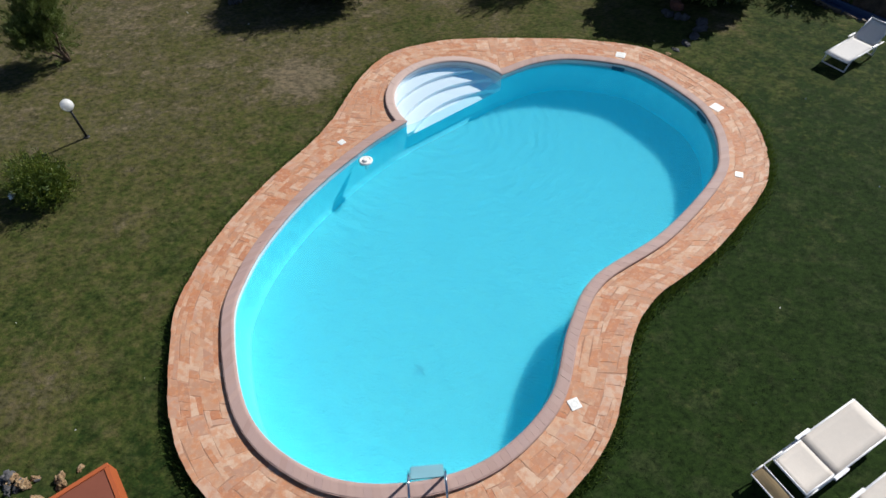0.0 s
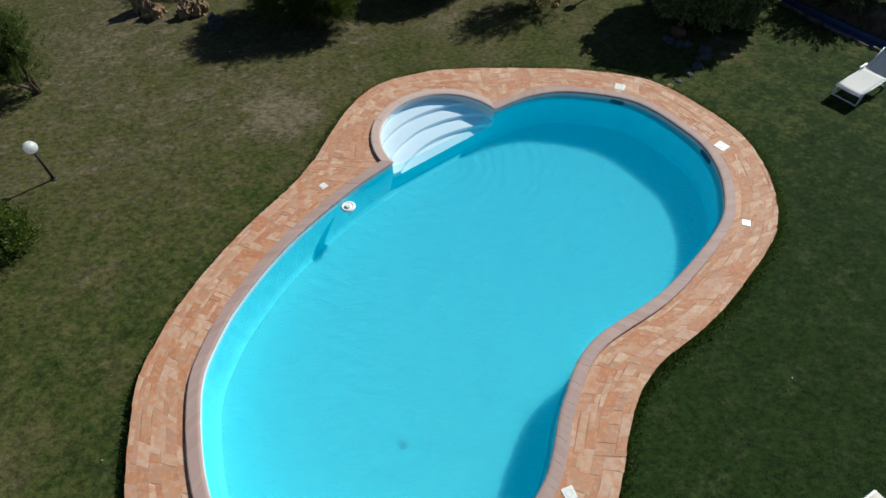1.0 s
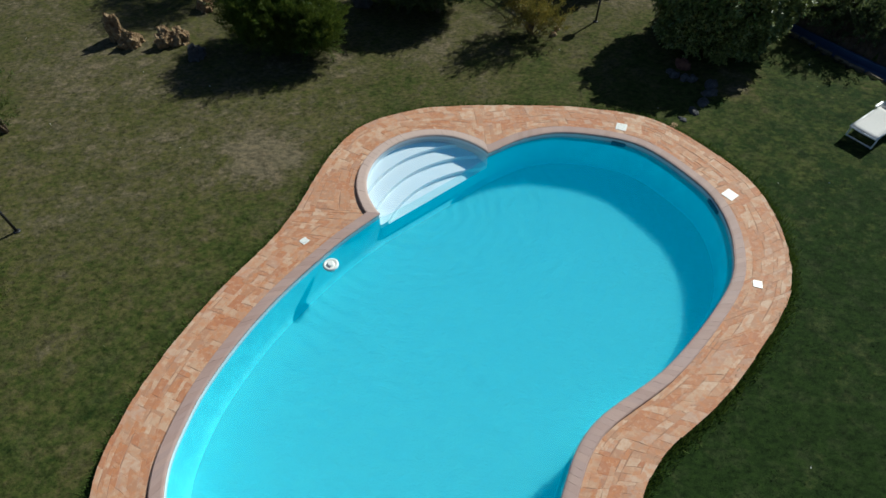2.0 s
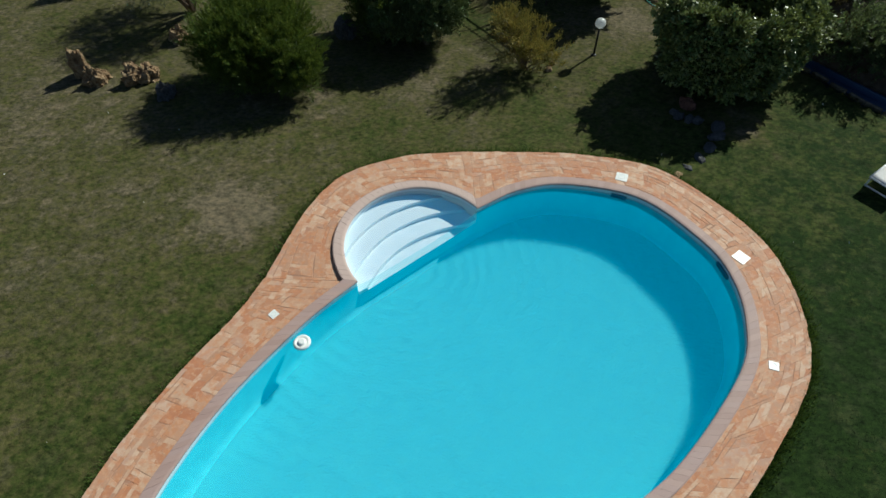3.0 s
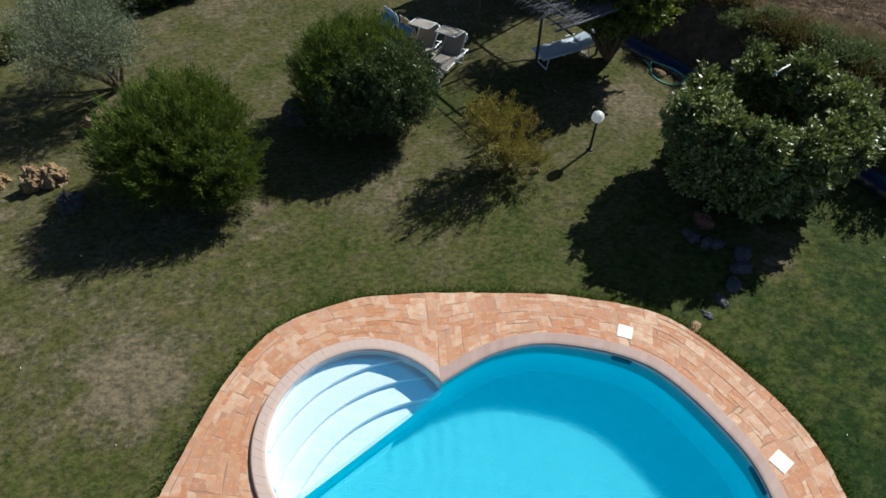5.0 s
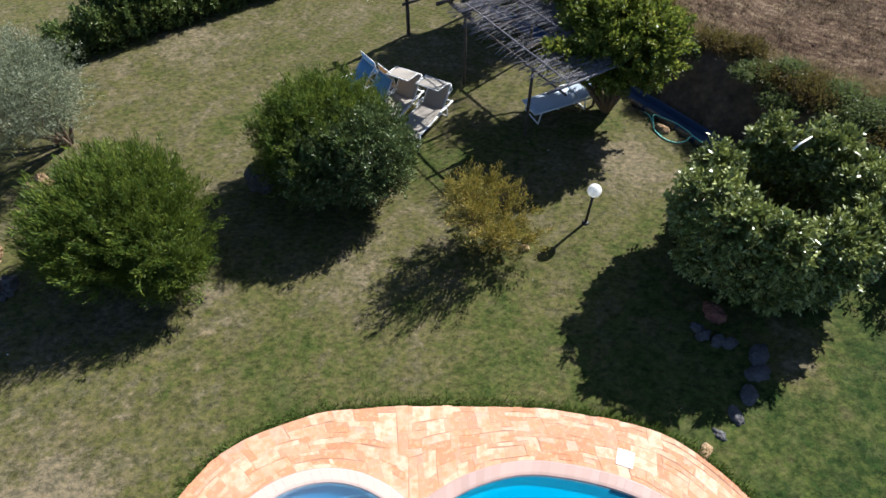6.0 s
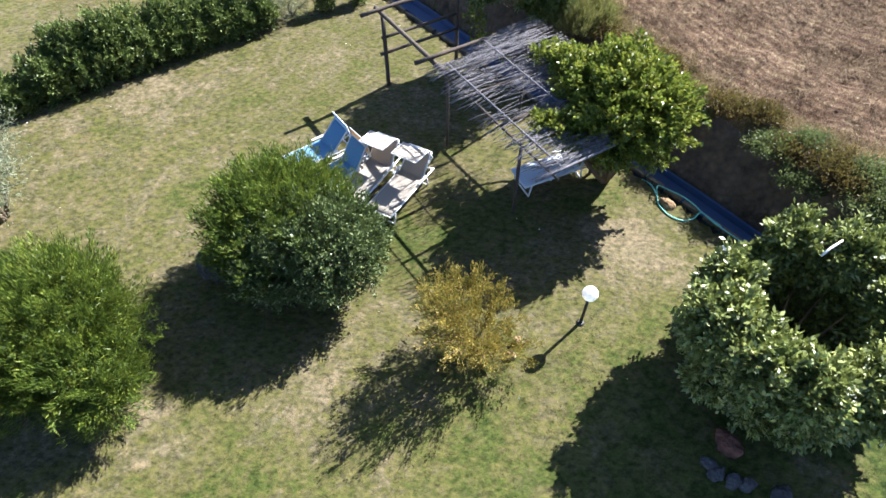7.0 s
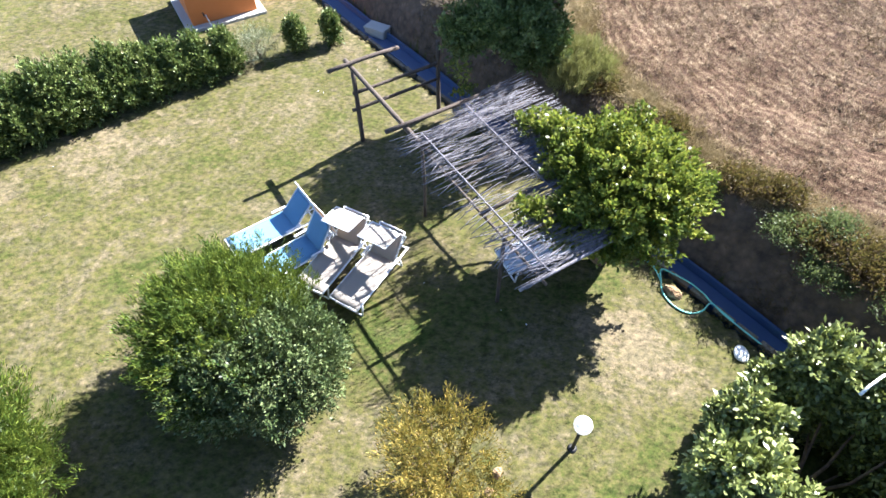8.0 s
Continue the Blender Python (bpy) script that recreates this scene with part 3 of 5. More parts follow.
def vnoise(x, y, scale, seed):
    """Smooth random heights, 0 to 1."""
    x, y = np.asarray(x, float) * scale, np.asarray(y, float) * scale
    ix, iy = np.floor(x), np.floor(y)
    fx, fy = x - ix, y - iy
    fx, fy = fx * fx * (3 - 2 * fx), fy * fy * (3 - 2 * fy)

    def knot(a, b):
        v = np.sin(a * 127.1 + b * 311.7 + seed * 74.7) * 43758.5453
        return v - np.floor(v)

    low = knot(ix, iy) * (1 - fx) + knot(ix + 1, iy) * fx
    high = knot(ix, iy + 1) * (1 - fx) + knot(ix + 1, iy + 1) * fx
    return low * (1 - fy) + high * fy


def headland(x, y):
    """How far a place lies inside the field, whose edge and rows run in arcs round a centre to the north-east."""
    return 9.5 - np.hypot(x - 17.0, y - 29.0) + 0.12 * wavy(x, y, 2.3, 9.0)


def lawn_z(x, y):
    z = np.clip(-0.13 + 0.008 * (x - 2), -0.42, -0.07) + 0.025 * wavy(x, y, 0.8, 1.0) * smooth(0, 6, np.hypot(x - 2, y - 8) - 5)
    z = z + 0.09 * smooth(2.5, 6.0, x) * smooth(15.5, 18.0, y)
    return z - 0.03 * smooth(-3, -6, x) * smooth(9, 4, y)


def ground_z(x, y):
    d = across(x, y)
    top = 1.35 + 0.004 * (y - 22) + 0.05 * wavy(x, y, 1.7, 2.0)
    bank = smooth(0.18, 1.10, d + 0.10 * wavy(x, y, 2.1, 4.0)) * 0.85 + smooth(0.9, 2.1, d + 0.15 * wavy(x, y, 1.3, 3.0)) * 0.15
    f = headland(x, y)
    rows = 0.016 * np.sin(f * 14.0 + 1.6 * wavy(x, y, 0.7, 2.0)) + 0.09 * (vnoise(x, y, 1.3, 5.0) - 0.5) + 0.10 * (vnoise(x, y, 3.1, 6.0) - 0.5)
    dip = -0.42 * smooth(-0.50, -0.30, d) * smooth(0.40, 0.20, d)
    return lawn_z(x, y) * (1 - bank) + top * bank + rows * smooth(-0.1, 0.5, f) * smooth(1.1, 1.6, d) * smooth(60, 20, np.hypot(x, y - 15)) + dip


def grow(line, by):
    """A closed counter-clockwise outline, moved outwards."""
    d = np.roll(line, -1, 0) - np.roll(line, 1, 0)
    d /= np.linalg.norm(d, axis=1)[:, None] + 1e-9
    return line + np.stack([d[:, 1], -d[:, 0]], 1) * by


def build_ground():
    step = 0.2
    xs = np.r_[-2500, -600, -150, -60, np.arange(-18, 24.01, step), 60, 150, 600, 2500]
    ys = np.r_[-2500, -600, -150, -40, np.arange(-6, 44.01, step), 80, 150, 600, 2500]
    gx, gy = np.meshgrid(xs, ys)
    gz = ground_z(gx, gy)
    co = np.stack([gx, gy, gz], -1).reshape(-1, 3)
    nx = len(xs)
    i, j = np.meshgrid(np.arange(nx - 1), np.arange(len(ys) - 1))
    a = (j * nx + i).ravel()
    quads = np.stack([a, a + 1, a + nx + 1, a + nx], 1)
    mid = co[quads].mean(1)
    hole = inside(grow(DECK, -0.42), mid[:, :2])
    quads, mid = quads[~hole], mid[~hole]
    d = across(mid[:, 0], mid[:, 1]) + 0.12 * wavy(mid[:, 0], mid[:, 1], 3.0, 8.0)
    ob = solid("ground", co, quads, [M_SOIL, M_BANK, M_FIELD], smooth=True)
    ob.data.polygons.foreach_set("material_index", np.where((d > 1.2) & ((headland(mid[:, 0], mid[:, 1]) > 0) | (d > 4.0)), 2, np.where(d > 0.25, 1, 0)).astype(np.int32))
    tagged(ob, "mown lawn with dry patches, earth bank and bare stubble field behind", "ground", kind="structure")


build_ground()


def strip_mesh(name, a, b, za, zb, material, parent=None, label="", skirt=None):
    """A closed band between two outlines; skirt lets its outer side drop to that height."""
    n = len(a)
    co = [(*p, za) for p in a] + [(*p, zb) for p in b]
    faces = [(i, n + i, n + (i + 1) % n, (i + 1) % n) for i in range(n)]
    if skirt is not None:
        co += [(*p, skirt) for p in b]
        faces += [(n + i, 2 * n + i, 2 * n + (i + 1) % n, n + (i + 1) % n) for i in range(n)]
    return solid(name, co, faces, material, parent, label)


# ---- pool basin ----
def build_pool():
    pool = base("pool", pose(0, 0, 0), "free-form swimming pool with rounded stair bay, full of clear water", "pool", kind="structure")
    n = len(POOL)
    # upper band
    co = [(*p, z) for z in (0.03, -0.12) for p in POOL]
    solid("wall_band", co, [((i + 1) % n, i, n + i, n + (i + 1) % n) for i in range(n)], M_POOLBAND, pool, "pale waterline band")
    # lower wall rounds into the floor; below the stairs it follows the straight front
    front = np.linspace(NOTCH, C1, 24)
    low = np.vstack([main_in[:-1], front[:-1]])
    k = len(low)
    co, faces = [], []
    for z, g in ((-0.12, 0.0), (FLOOR_Z + 0.22, 0.0), (FLOOR_Z + 0.08, -0.05), (FLOOR_Z + 0.015, -0.14), (FLOOR_Z, -0.28)):
        co += [(*p, z) for p in (grow(low, g) if g else low)]
    for lv in range(4):
        o = lv * k
        faces += [(o + (i + 1) % k, o + i, o + k + i, o + k + (i + 1) % k) for i in range(k) if not (lv == 0 and i >= len(main_in) - 1)]
    solid("pool_wall", co, faces, M_POOLWALL, pool, "turquoise painted wall", smooth=True)
    bm = bmesh.new()
    bm.faces.new([bm.verts.new((*p, FLOOR_Z + 0.001)) for p in grow(low, -0.27)])
    bmesh.ops.triangulate(bm, faces=bm.faces[:])
    part("pool_floor", bm, M_POOLFLOOR, pool, "turquoise painted floor")
    solid("stair_front", [(*(p - N_DIR * 0.004), z) for z in (-0.442, FLOOR_Z) for p in front], [(i, i + 1, 24 + i + 1, 24 + i) for i in range(23)], M_POOLFLOOR, pool, "turquoise front of the lowest stair")
    nb = len(bay_in)
    solid("bay_wall", [(*p, z) for z in (-0.12, FLOOR_Z) for p in bay_in], [(i + 1, i, nb + i, nb + i + 1) for i in range(nb - 1)], M_POOLSTEP, pool, "pale aqua wall behind the stairs", True)
    # drain
    bm = bmesh.new()
    bmesh.ops.create_cone(bm, segments=24, cap_ends=True, radius1=0.10, radius2=0.08, depth=0.008, matrix=Matrix.Translation((-0.33, 4.95, FLOOR_Z + 0.005)))
    part("floor_drain", bm, plain("drain_grey", (0.20, 0.62, 0.72), 0.5), pool, "dark round floor drain")
    # stairs: four curved treads
    big = 2.44
    for apex, top, paint in ((1.23, -0.16, M_POOLWHITE), (0.82, -0.25, M_POOLWHITE), (0.40, -0.34, M_POOLSTEP), (-0.001, -0.44, M_POOLSTEP2)):
        es = np.linspace(-HALF, HALF, 61)
        lo = np.maximum(apex - (big - np.sqrt(big**2 - es**2)), 0) if apex > 0 else np.zeros(61)
        hi = BAY_DEPTH * np.sqrt(np.maximum(0, 1 - (es / HALF) ** 2)) + 0.012
        ok = hi > lo + 0.01
        if apex < 0:
            ok[:] = True
        rim = [bay_point(e, v) for e, v in zip(es[ok], lo[ok])] + [bay_point(e, v) for e, v in zip(es[ok][::-1], hi[ok][::-1])]
        bm = bmesh.new()
        bot = [bm.verts.new((*p, FLOOR_Z)) for p in rim]
        tp = [bm.verts.new((*p, top)) for p in rim]
        face = bm.faces.new(tp)
        for i in range(len(rim)):
            j = (i + 1) % len(rim)
            bm.faces.new((bot[i], bot[j], tp[j], tp[i]))
        edge = [e for e in face.edges if all(v in tp[: int(ok.sum())] for v in e.verts)]
        bmesh.ops.bevel(bm, geom=edge, offset=0.015, segments=2, affect="EDGES")
        part("stair_tread", bm, paint, pool)
    # inlets set into the shaded wall
    for at, w in ((18.3, 0.34), (16.3, 0.42)):
        i = int(at * 14)
        p, q = main_in[i], main_in[i + 1]
        t = (q - p) / np.linalg.norm(q - p)
        yaw = math.degrees(math.atan2(t[1], t[0]))
        mouth = part("skimmer_mouth", box_bm(-w / 2, w / 2, -0.01, 0.035, -0.07, 0.035, 0.008), plain("slot_teal", (0.04, 0.20, 0.27), 0.6), pool, "dark slot of the skimmer")
        mouth.matrix_basis = pose(p[0], p[1], -0.08, 0, 0, yaw)


build_pool()


def build_water():
    # the shallow part reaches a hand beyond the lowest stair
    front = np.linspace(NOTCH, C1, 24) - N_DIR * 0.07 * np.sin(np.linspace(0, math.pi, 24))[:, None] ** 0.25
    for name, rim, material, label in (
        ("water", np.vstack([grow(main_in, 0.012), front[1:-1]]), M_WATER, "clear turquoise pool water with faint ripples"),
        ("shallow_water", np.vstack([grow(bay_in, 0.012), front[::-1][1:-1]]), M_SHALLOW, "clear shallow water over the white stairs"),
    ):
        bm = bmesh.new()
        bm.faces.new([bm.verts.new((*p, WATER_Z)) for p in rim])
        bmesh.ops.triangulate(bm, faces=bm.faces[:])
        ob = part(name, bm, material)
        tagged(ob, label, "water", kind="structure")
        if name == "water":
            # added sheet just above the floor: blurs shadow edges and shows ripple light
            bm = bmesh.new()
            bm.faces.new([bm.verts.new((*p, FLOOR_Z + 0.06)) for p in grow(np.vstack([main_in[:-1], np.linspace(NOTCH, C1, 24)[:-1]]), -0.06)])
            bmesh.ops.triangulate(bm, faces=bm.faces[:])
            part("softening_layer", bm, M_SOFTEN, ob, "translucent sheet added over the floor to soften shadows")

build_water()


# ---- coping and paving ----
def course(inner, outer, count, gap, z0, z1, drop, name, material, parent, seed):
    """Stones side by side along a band: each its own mesh."""
    rnd = random.Random(seed)
    a, b = resample(inner, count * 4 + 1), resample(outer, count * 4 + 1)
    for i in range(count):
        k0, k1 = i * 4, i * 4 + 4
        g = gap / max(0.05, np.linalg.norm(b[k1] - b[k0])) * 2
        lift = rnd.uniform(-0.002, 0.002)
        bm = bmesh.new()
        rows = []
        for f in (g, 0.5, 1 - g):
            q = k0 + f * 4
            lo, hi = int(min(q, k1 - 1)), int(min(q, k1 - 1)) + 1
            p0, p1 = a[lo] + (a[hi] - a[lo]) * (q - lo), b[lo] + (b[hi] - b[lo]) * (q - lo)
            across_v = (p1 - p0) / np.linalg.norm(p1 - p0)
            prof = [(p0 - across_v * 0.02, z0), (p0 - across_v * 0.03, z0 + 0.03), (p0 - across_v * 0.012, z1 - 0.008), (p0 + across_v * 0.03, z1), (p1 - across_v * 0.02, z1 - drop), (p1, z1 - drop - 0.02), (p1, z0)]
            rows.append([bm.verts.new((*p, z + lift)) for p, z in prof])
        for r0, r1 in zip(rows, rows[1:]):
            for j in range(7):
                f = bm.faces.new((r0[j], r0[(j + 1) % 7], r1[(j + 1) % 7], r1[j]))
        bm.faces.new(rows[0])
        bm.faces.new(rows[-1][::-1])
        bmesh.ops.recalc_face_normals(bm, faces=bm.faces[:])
        part(name, bm, material, parent)


def build_coping():
    rim = base("coping", pose(0, 0, 0), "raised rounded coping of grey-pink stone round the pool", "pool coping", kind="structure")
    strip_mesh("coping_bed", grow(POOL, 0.004), COP, 0.062, 0.062, M_COPING, rim, "stone bed under the coping", -0.2)
    course(main_in, main_cop, 236, 0.0005, 0.015, COPING_Z, 0.0, "coping_stone", M_COPING, rim, 3)
    course(bay_in, bay_cop, 36, 0.0008, 0.015, COPING_Z, 0.0, "coping_stone", M_COPING_PALE, rim, 4)


build_coping()


def build_deck():
    deck = base("pavement", pose(0, 0, 0), "paving of random orange and pink porphyry slabs round the pool", "paving", kind="structure")
    strip_mesh("paving_bed", grow(COP, -0.01), grow(DECK, -0.02), 0.0, 0.0, M_MORTAR, deck, "worn mortar bed", -0.45)
    rnd = random.Random(11)
    rest = bmesh.new()
    sizes = [(2, 2), (2, 3), (3, 2), (2, 4), (3, 3), (1, 2), (2, 1), (1, 3), (4, 2), (3, 1)]
    for inner, outer in ((main_cop, main_out), (bay_cop, bay_out)):
        length = np.linalg.norm(np.diff((inner + outer) / 2, axis=0), axis=1).sum()
        ns, nu = int(length / 0.092), 11
        # each pair of points stays matched along the band
        a, b = inner, outer
        used = np.zeros((ns, nu), bool)

        def at(s, u):
            q = min(max(s / ns, 0), 1) * (len(a) - 1)
            lo = min(int(q), len(a) - 2)
            p0 = a[lo] + (a[lo + 1] - a[lo]) * (q - lo)
            p1 = b[lo] + (b[lo + 1] - b[lo]) * (q - lo)
            return p0 + (p1 - p0) * u / nu

        shift = {(i, j): (rnd.uniform(-0.24, 0.24), rnd.uniform(-0.2, 0.2) if 0 < j < nu else 0.0) for i in range(ns + 1) for j in range(nu + 1)}
        for i in range(ns):
            for j in range(nu):
                if used[i, j]:
                    continue
                rnd.shuffle(sizes)
                w, h = 1, 1
                for cw, ch in sizes:
                    if i + cw <= ns and j + ch <= nu and not used[i : i + cw, j : j + ch].any():
                        w, h = cw, ch
                        break
                used[i : i + w, j : j + h] = True
                g = 0.005
                jag = rnd.uniform(-0.06, 0.14) if j + h == nu else 0.0
                rect = [(i + g, j + g), (i + w - g, j + g), (i + w - g, j + h - g + jag), (i + g, j + h - g + jag)]
                knots = [shift[k] for k in ((i, j), (i + w, j), (i + w, j + h), (i, j + h))]
                rect = [(s + ds, u + du) for (s, u), (ds, du) in zip(rect, knots)]
                pts = [at(s, u) for s, u in rect]
                c = sum(pts) / 4
                z = rnd.uniform(0.003, 0.005)
                single = c[1] > 13.45
                bm = bmesh.new() if single else rest
                tilt = rnd.uniform(-0.004, 0.004), rnd.uniform(-0.004, 0.004)
                dz = lambda p: (p[0] - c[0]) * tilt[0] + (p[1] - c[1]) * tilt[1]
                low = [bm.verts.new((*p, -0.03)) for p in pts]
                up = [bm.verts.new((*p, z - 0.002 + dz(p))) for p in pts]
                top = [bm.verts.new((*(p + (c - p) * 0.04), z + dz(p))) for p in pts]
                for r0, r1 in ((low, up), (up, top)):
                    for k in range(4):
                        bm.faces.new((r0[k], r0[(k + 1) % 4], r1[(k + 1) % 4], r1[k]))
                bm.faces.new(top)
                if single:
                    bmesh.ops.recalc_face_normals(bm, faces=bm.faces[:])
                    part("slab", bm, M_TILE, deck)
    bmesh.ops.recalc_face_normals(rest, faces=rest.faces[:])
    tagged(part("slabs", rest, M_TILE, deck), kind="stuff")
    return deck


# ---- channel ----
def along(d, s):
    return CH_POINT + CH_ALONG * s + CH_ACROSS * d


def build_channel():
    ch = base("drain_channel", pose(0, 0, 0), "open concrete drain channel with low kerb along the bank foot", "channel", kind="structure")
    prof = [(-0.31, -0.5), (-0.31, -0.12), (-0.26, -0.12), (-0.24, -0.20), (0.13, -0.20), (0.16, -0.06), (0.22, -0.06), (0.22, -0.5)]
    ss = np.linspace(-13, 10.5, 24)
    co = [(*along(d, s), z + 0.02 * math.sin(s * 1.3)) for s in ss for d, z in prof]
    n = len(prof)
    faces = [(i * n + j, i * n + (j + 1) % n, (i + 1) * n + (j + 1) % n, (i + 1) * n + j) for i in range(len(ss) - 1) for j in range(n)]
    solid("channel_trough", co, faces, M_CHANNEL_SHADE, ch, "concrete trough, coloured the blue of skylit shade")
    rnd = random.Random(5)
    for i in range(46):
        s = -12.5 + i * 0.5
        p = along(-0.36, s + rnd.uniform(-0.03, 0.03))
        bm = box_bm(-0.22 + rnd.uniform(-0.03, 0.03), 0.22, -0.05, 0.05, -0.12, rnd.uniform(-0.04, -0.01), 0.008)
        k = part("kerb_stone", bm, M_KERB, ch)
        k.matrix_basis = pose(p[0], p[1], float(lawn_z(p[0], p[1])) + 0.03, rnd.uniform(-3, 3), rnd.uniform(-3, 3), math.degrees(math.atan2(CH_ALONG[1], CH_ALONG[0])) + rnd.uniform(-4, 4))


build_channel()


# ---- plants ----
def leaves(spots, out, length, width, rng, spread=0.8, lift=0.3, fold=0.18, flat=0.0):
    """Leaf blades (folded diamonds) at spots, each pointing roughly along out."""
    n = len(spots)
    d = out + rng.normal(0, spread, (n, 3)) + np.array([0, 0, lift])
    d /= np.linalg.norm(d, axis=1)[:, None] + 1e-9
    side = np.cross(d, rng.normal(0, 1, (n, 3)) + np.array([0, 0, flat]))
    side /= np.linalg.norm(side, axis=1)[:, None] + 1e-9
    up = np.cross(side, d)
    ln = length * rng.uniform(0.65, 1.25, (n, 1))
    wd = width * rng.uniform(0.7, 1.2, (n, 1)) / 2
    a = spots
    t = spots + d * ln
    m = spots + d * ln * 0.5
    return np.stack([a, m + side * wd + up * wd * fold, t, m - side * wd + up * wd * fold], 1).reshape(-1, 3)


def lobe_spots(lobes, n, rng, depth=0.35, lump=0.16, lumps=2.4):
    """Places in the outer shell of a heap of lobes (x, y, z, rx, ry, rz), lumpy, and the way out at each."""
    lob = np.array(lobes, float)
    area = (lob[:, 3] * lob[:, 4] + lob[:, 4] * lob[:, 5] + lob[:, 3] * lob[:, 5])
    pick = rng.choice(len(lob), n, p=area / area.sum())
    u = rng.normal(0, 1, (n, 3))
    u /= np.linalg.norm(u, axis=1)[:, None]
    k = lumps
    bumpy = np.sin(u[:, 0] * k * 2.1 + pick * 1.3) * np.cos(u[:, 1] * k * 2.6 + pick) + 0.6 * np.sin(u[:, 2] * k * 4.1 + u[:, 0] * k * 3.3 + pick * 2.1) + 0.5 * np.sin(u[:, 1] * k * 6.3 - u[:, 2] * k * 5.2)
    r = (1 + lump * bumpy * 0.6) * (1 - depth * rng.random(n) ** 1.8)
    pts = lob[pick, :3] + u * lob[pick, 3:] * r[:, None]
    return pts, u


def limbs_bm(foot, tips, r0, r1, rng):
    bm = bmesh.new()
    for tip in tips:
        a, b = Vector(foot), Vector(tip)
        m1 = a.lerp(b, 0.35) + Vector(rng.normal(0, 0.06, 3)) + Vector((0, 0, 0.08))
        m2 = a.lerp(b, 0.7) + Vector(rng.normal(0, 0.06, 3))
        tube_bm([a, m1, m2, b], [r0, r0 * 0.7, r0 * 0.45, r1], 7, bm, 0.1)
    return bm


def shrub(name, x, y, lobes, n, length, width, material, label, category="shrub", group="", spread=0.8, lift=0.3, depth=0.35, lump=0.16, lumps=2.4, stems=6, stem_r=0.035, clumps=0, seed=1, core=0, core_leaf=(0.11, 0.06), flat=0.0):
    """A plant: stems from one foot, and a crown of separate leaves in lumpy lobes (or in tufts)."""
    rng = np.random.default_rng(seed)
    z = float(ground_z(np.array(x), np.array(y)))
    ob = base(name, pose(x, y, z), label, category, group)
    if clumps:
        cs, cu = lobe_spots(lobes, clumps, rng, depth, lump, lumps)
        pick = rng.integers(0, clumps, n)
        t = rng.random((n, 1))
        sway = rng.normal(0, 0.035, (n, 3))
        shoot = cu + rng.normal(0, 0.25, (clumps, 3)) + np.array([0, 0, lift * 2])
        shoot /= np.linalg.norm(shoot, axis=1)[:, None]
        pts = cs[pick] + shoot[pick] * t * 0.22 + sway
        u = shoot[pick]
    else:
        pts, u = lobe_spots(lobes, n, rng, depth, lump, lumps)
    ok = pts[:, 2] > 0.03
    pts, u = pts[ok], u[ok]
    blades = leaves(pts, u, length, width, rng, spread, lift, flat=flat)
    if core:
        # larger leaves added inside to block light and deepen the shade
        inner = np.array(lobes, float) * np.array([1, 1, 1, 0.80, 0.80, 0.80])
        cp, cu = lobe_spots(inner, core, rng, 0.6, lump, lumps)
        cp = cp[cp[:, 2] > 0.05]
        blades = np.vstack([blades, leaves(cp, rng.normal(0, 1, cp.shape), core_leaf[0], core_leaf[1], rng, 0.8, 0.0)])
    fans("crown", blades, 4, material, ob)
    lob = np.array(lobes)
    tips = [lob[i % len(lob), :3] + rng.normal(0, 0.25, 3) * lob[i % len(lob), 3:] for i in range(stems)]
    for tip in tips:
        part("limb" if category == "tree" else "stem", limbs_bm((0, 0, -0.06), [tip], stem_r, stem_r * 0.3, rng), M_TRUNK, ob)
    return ob


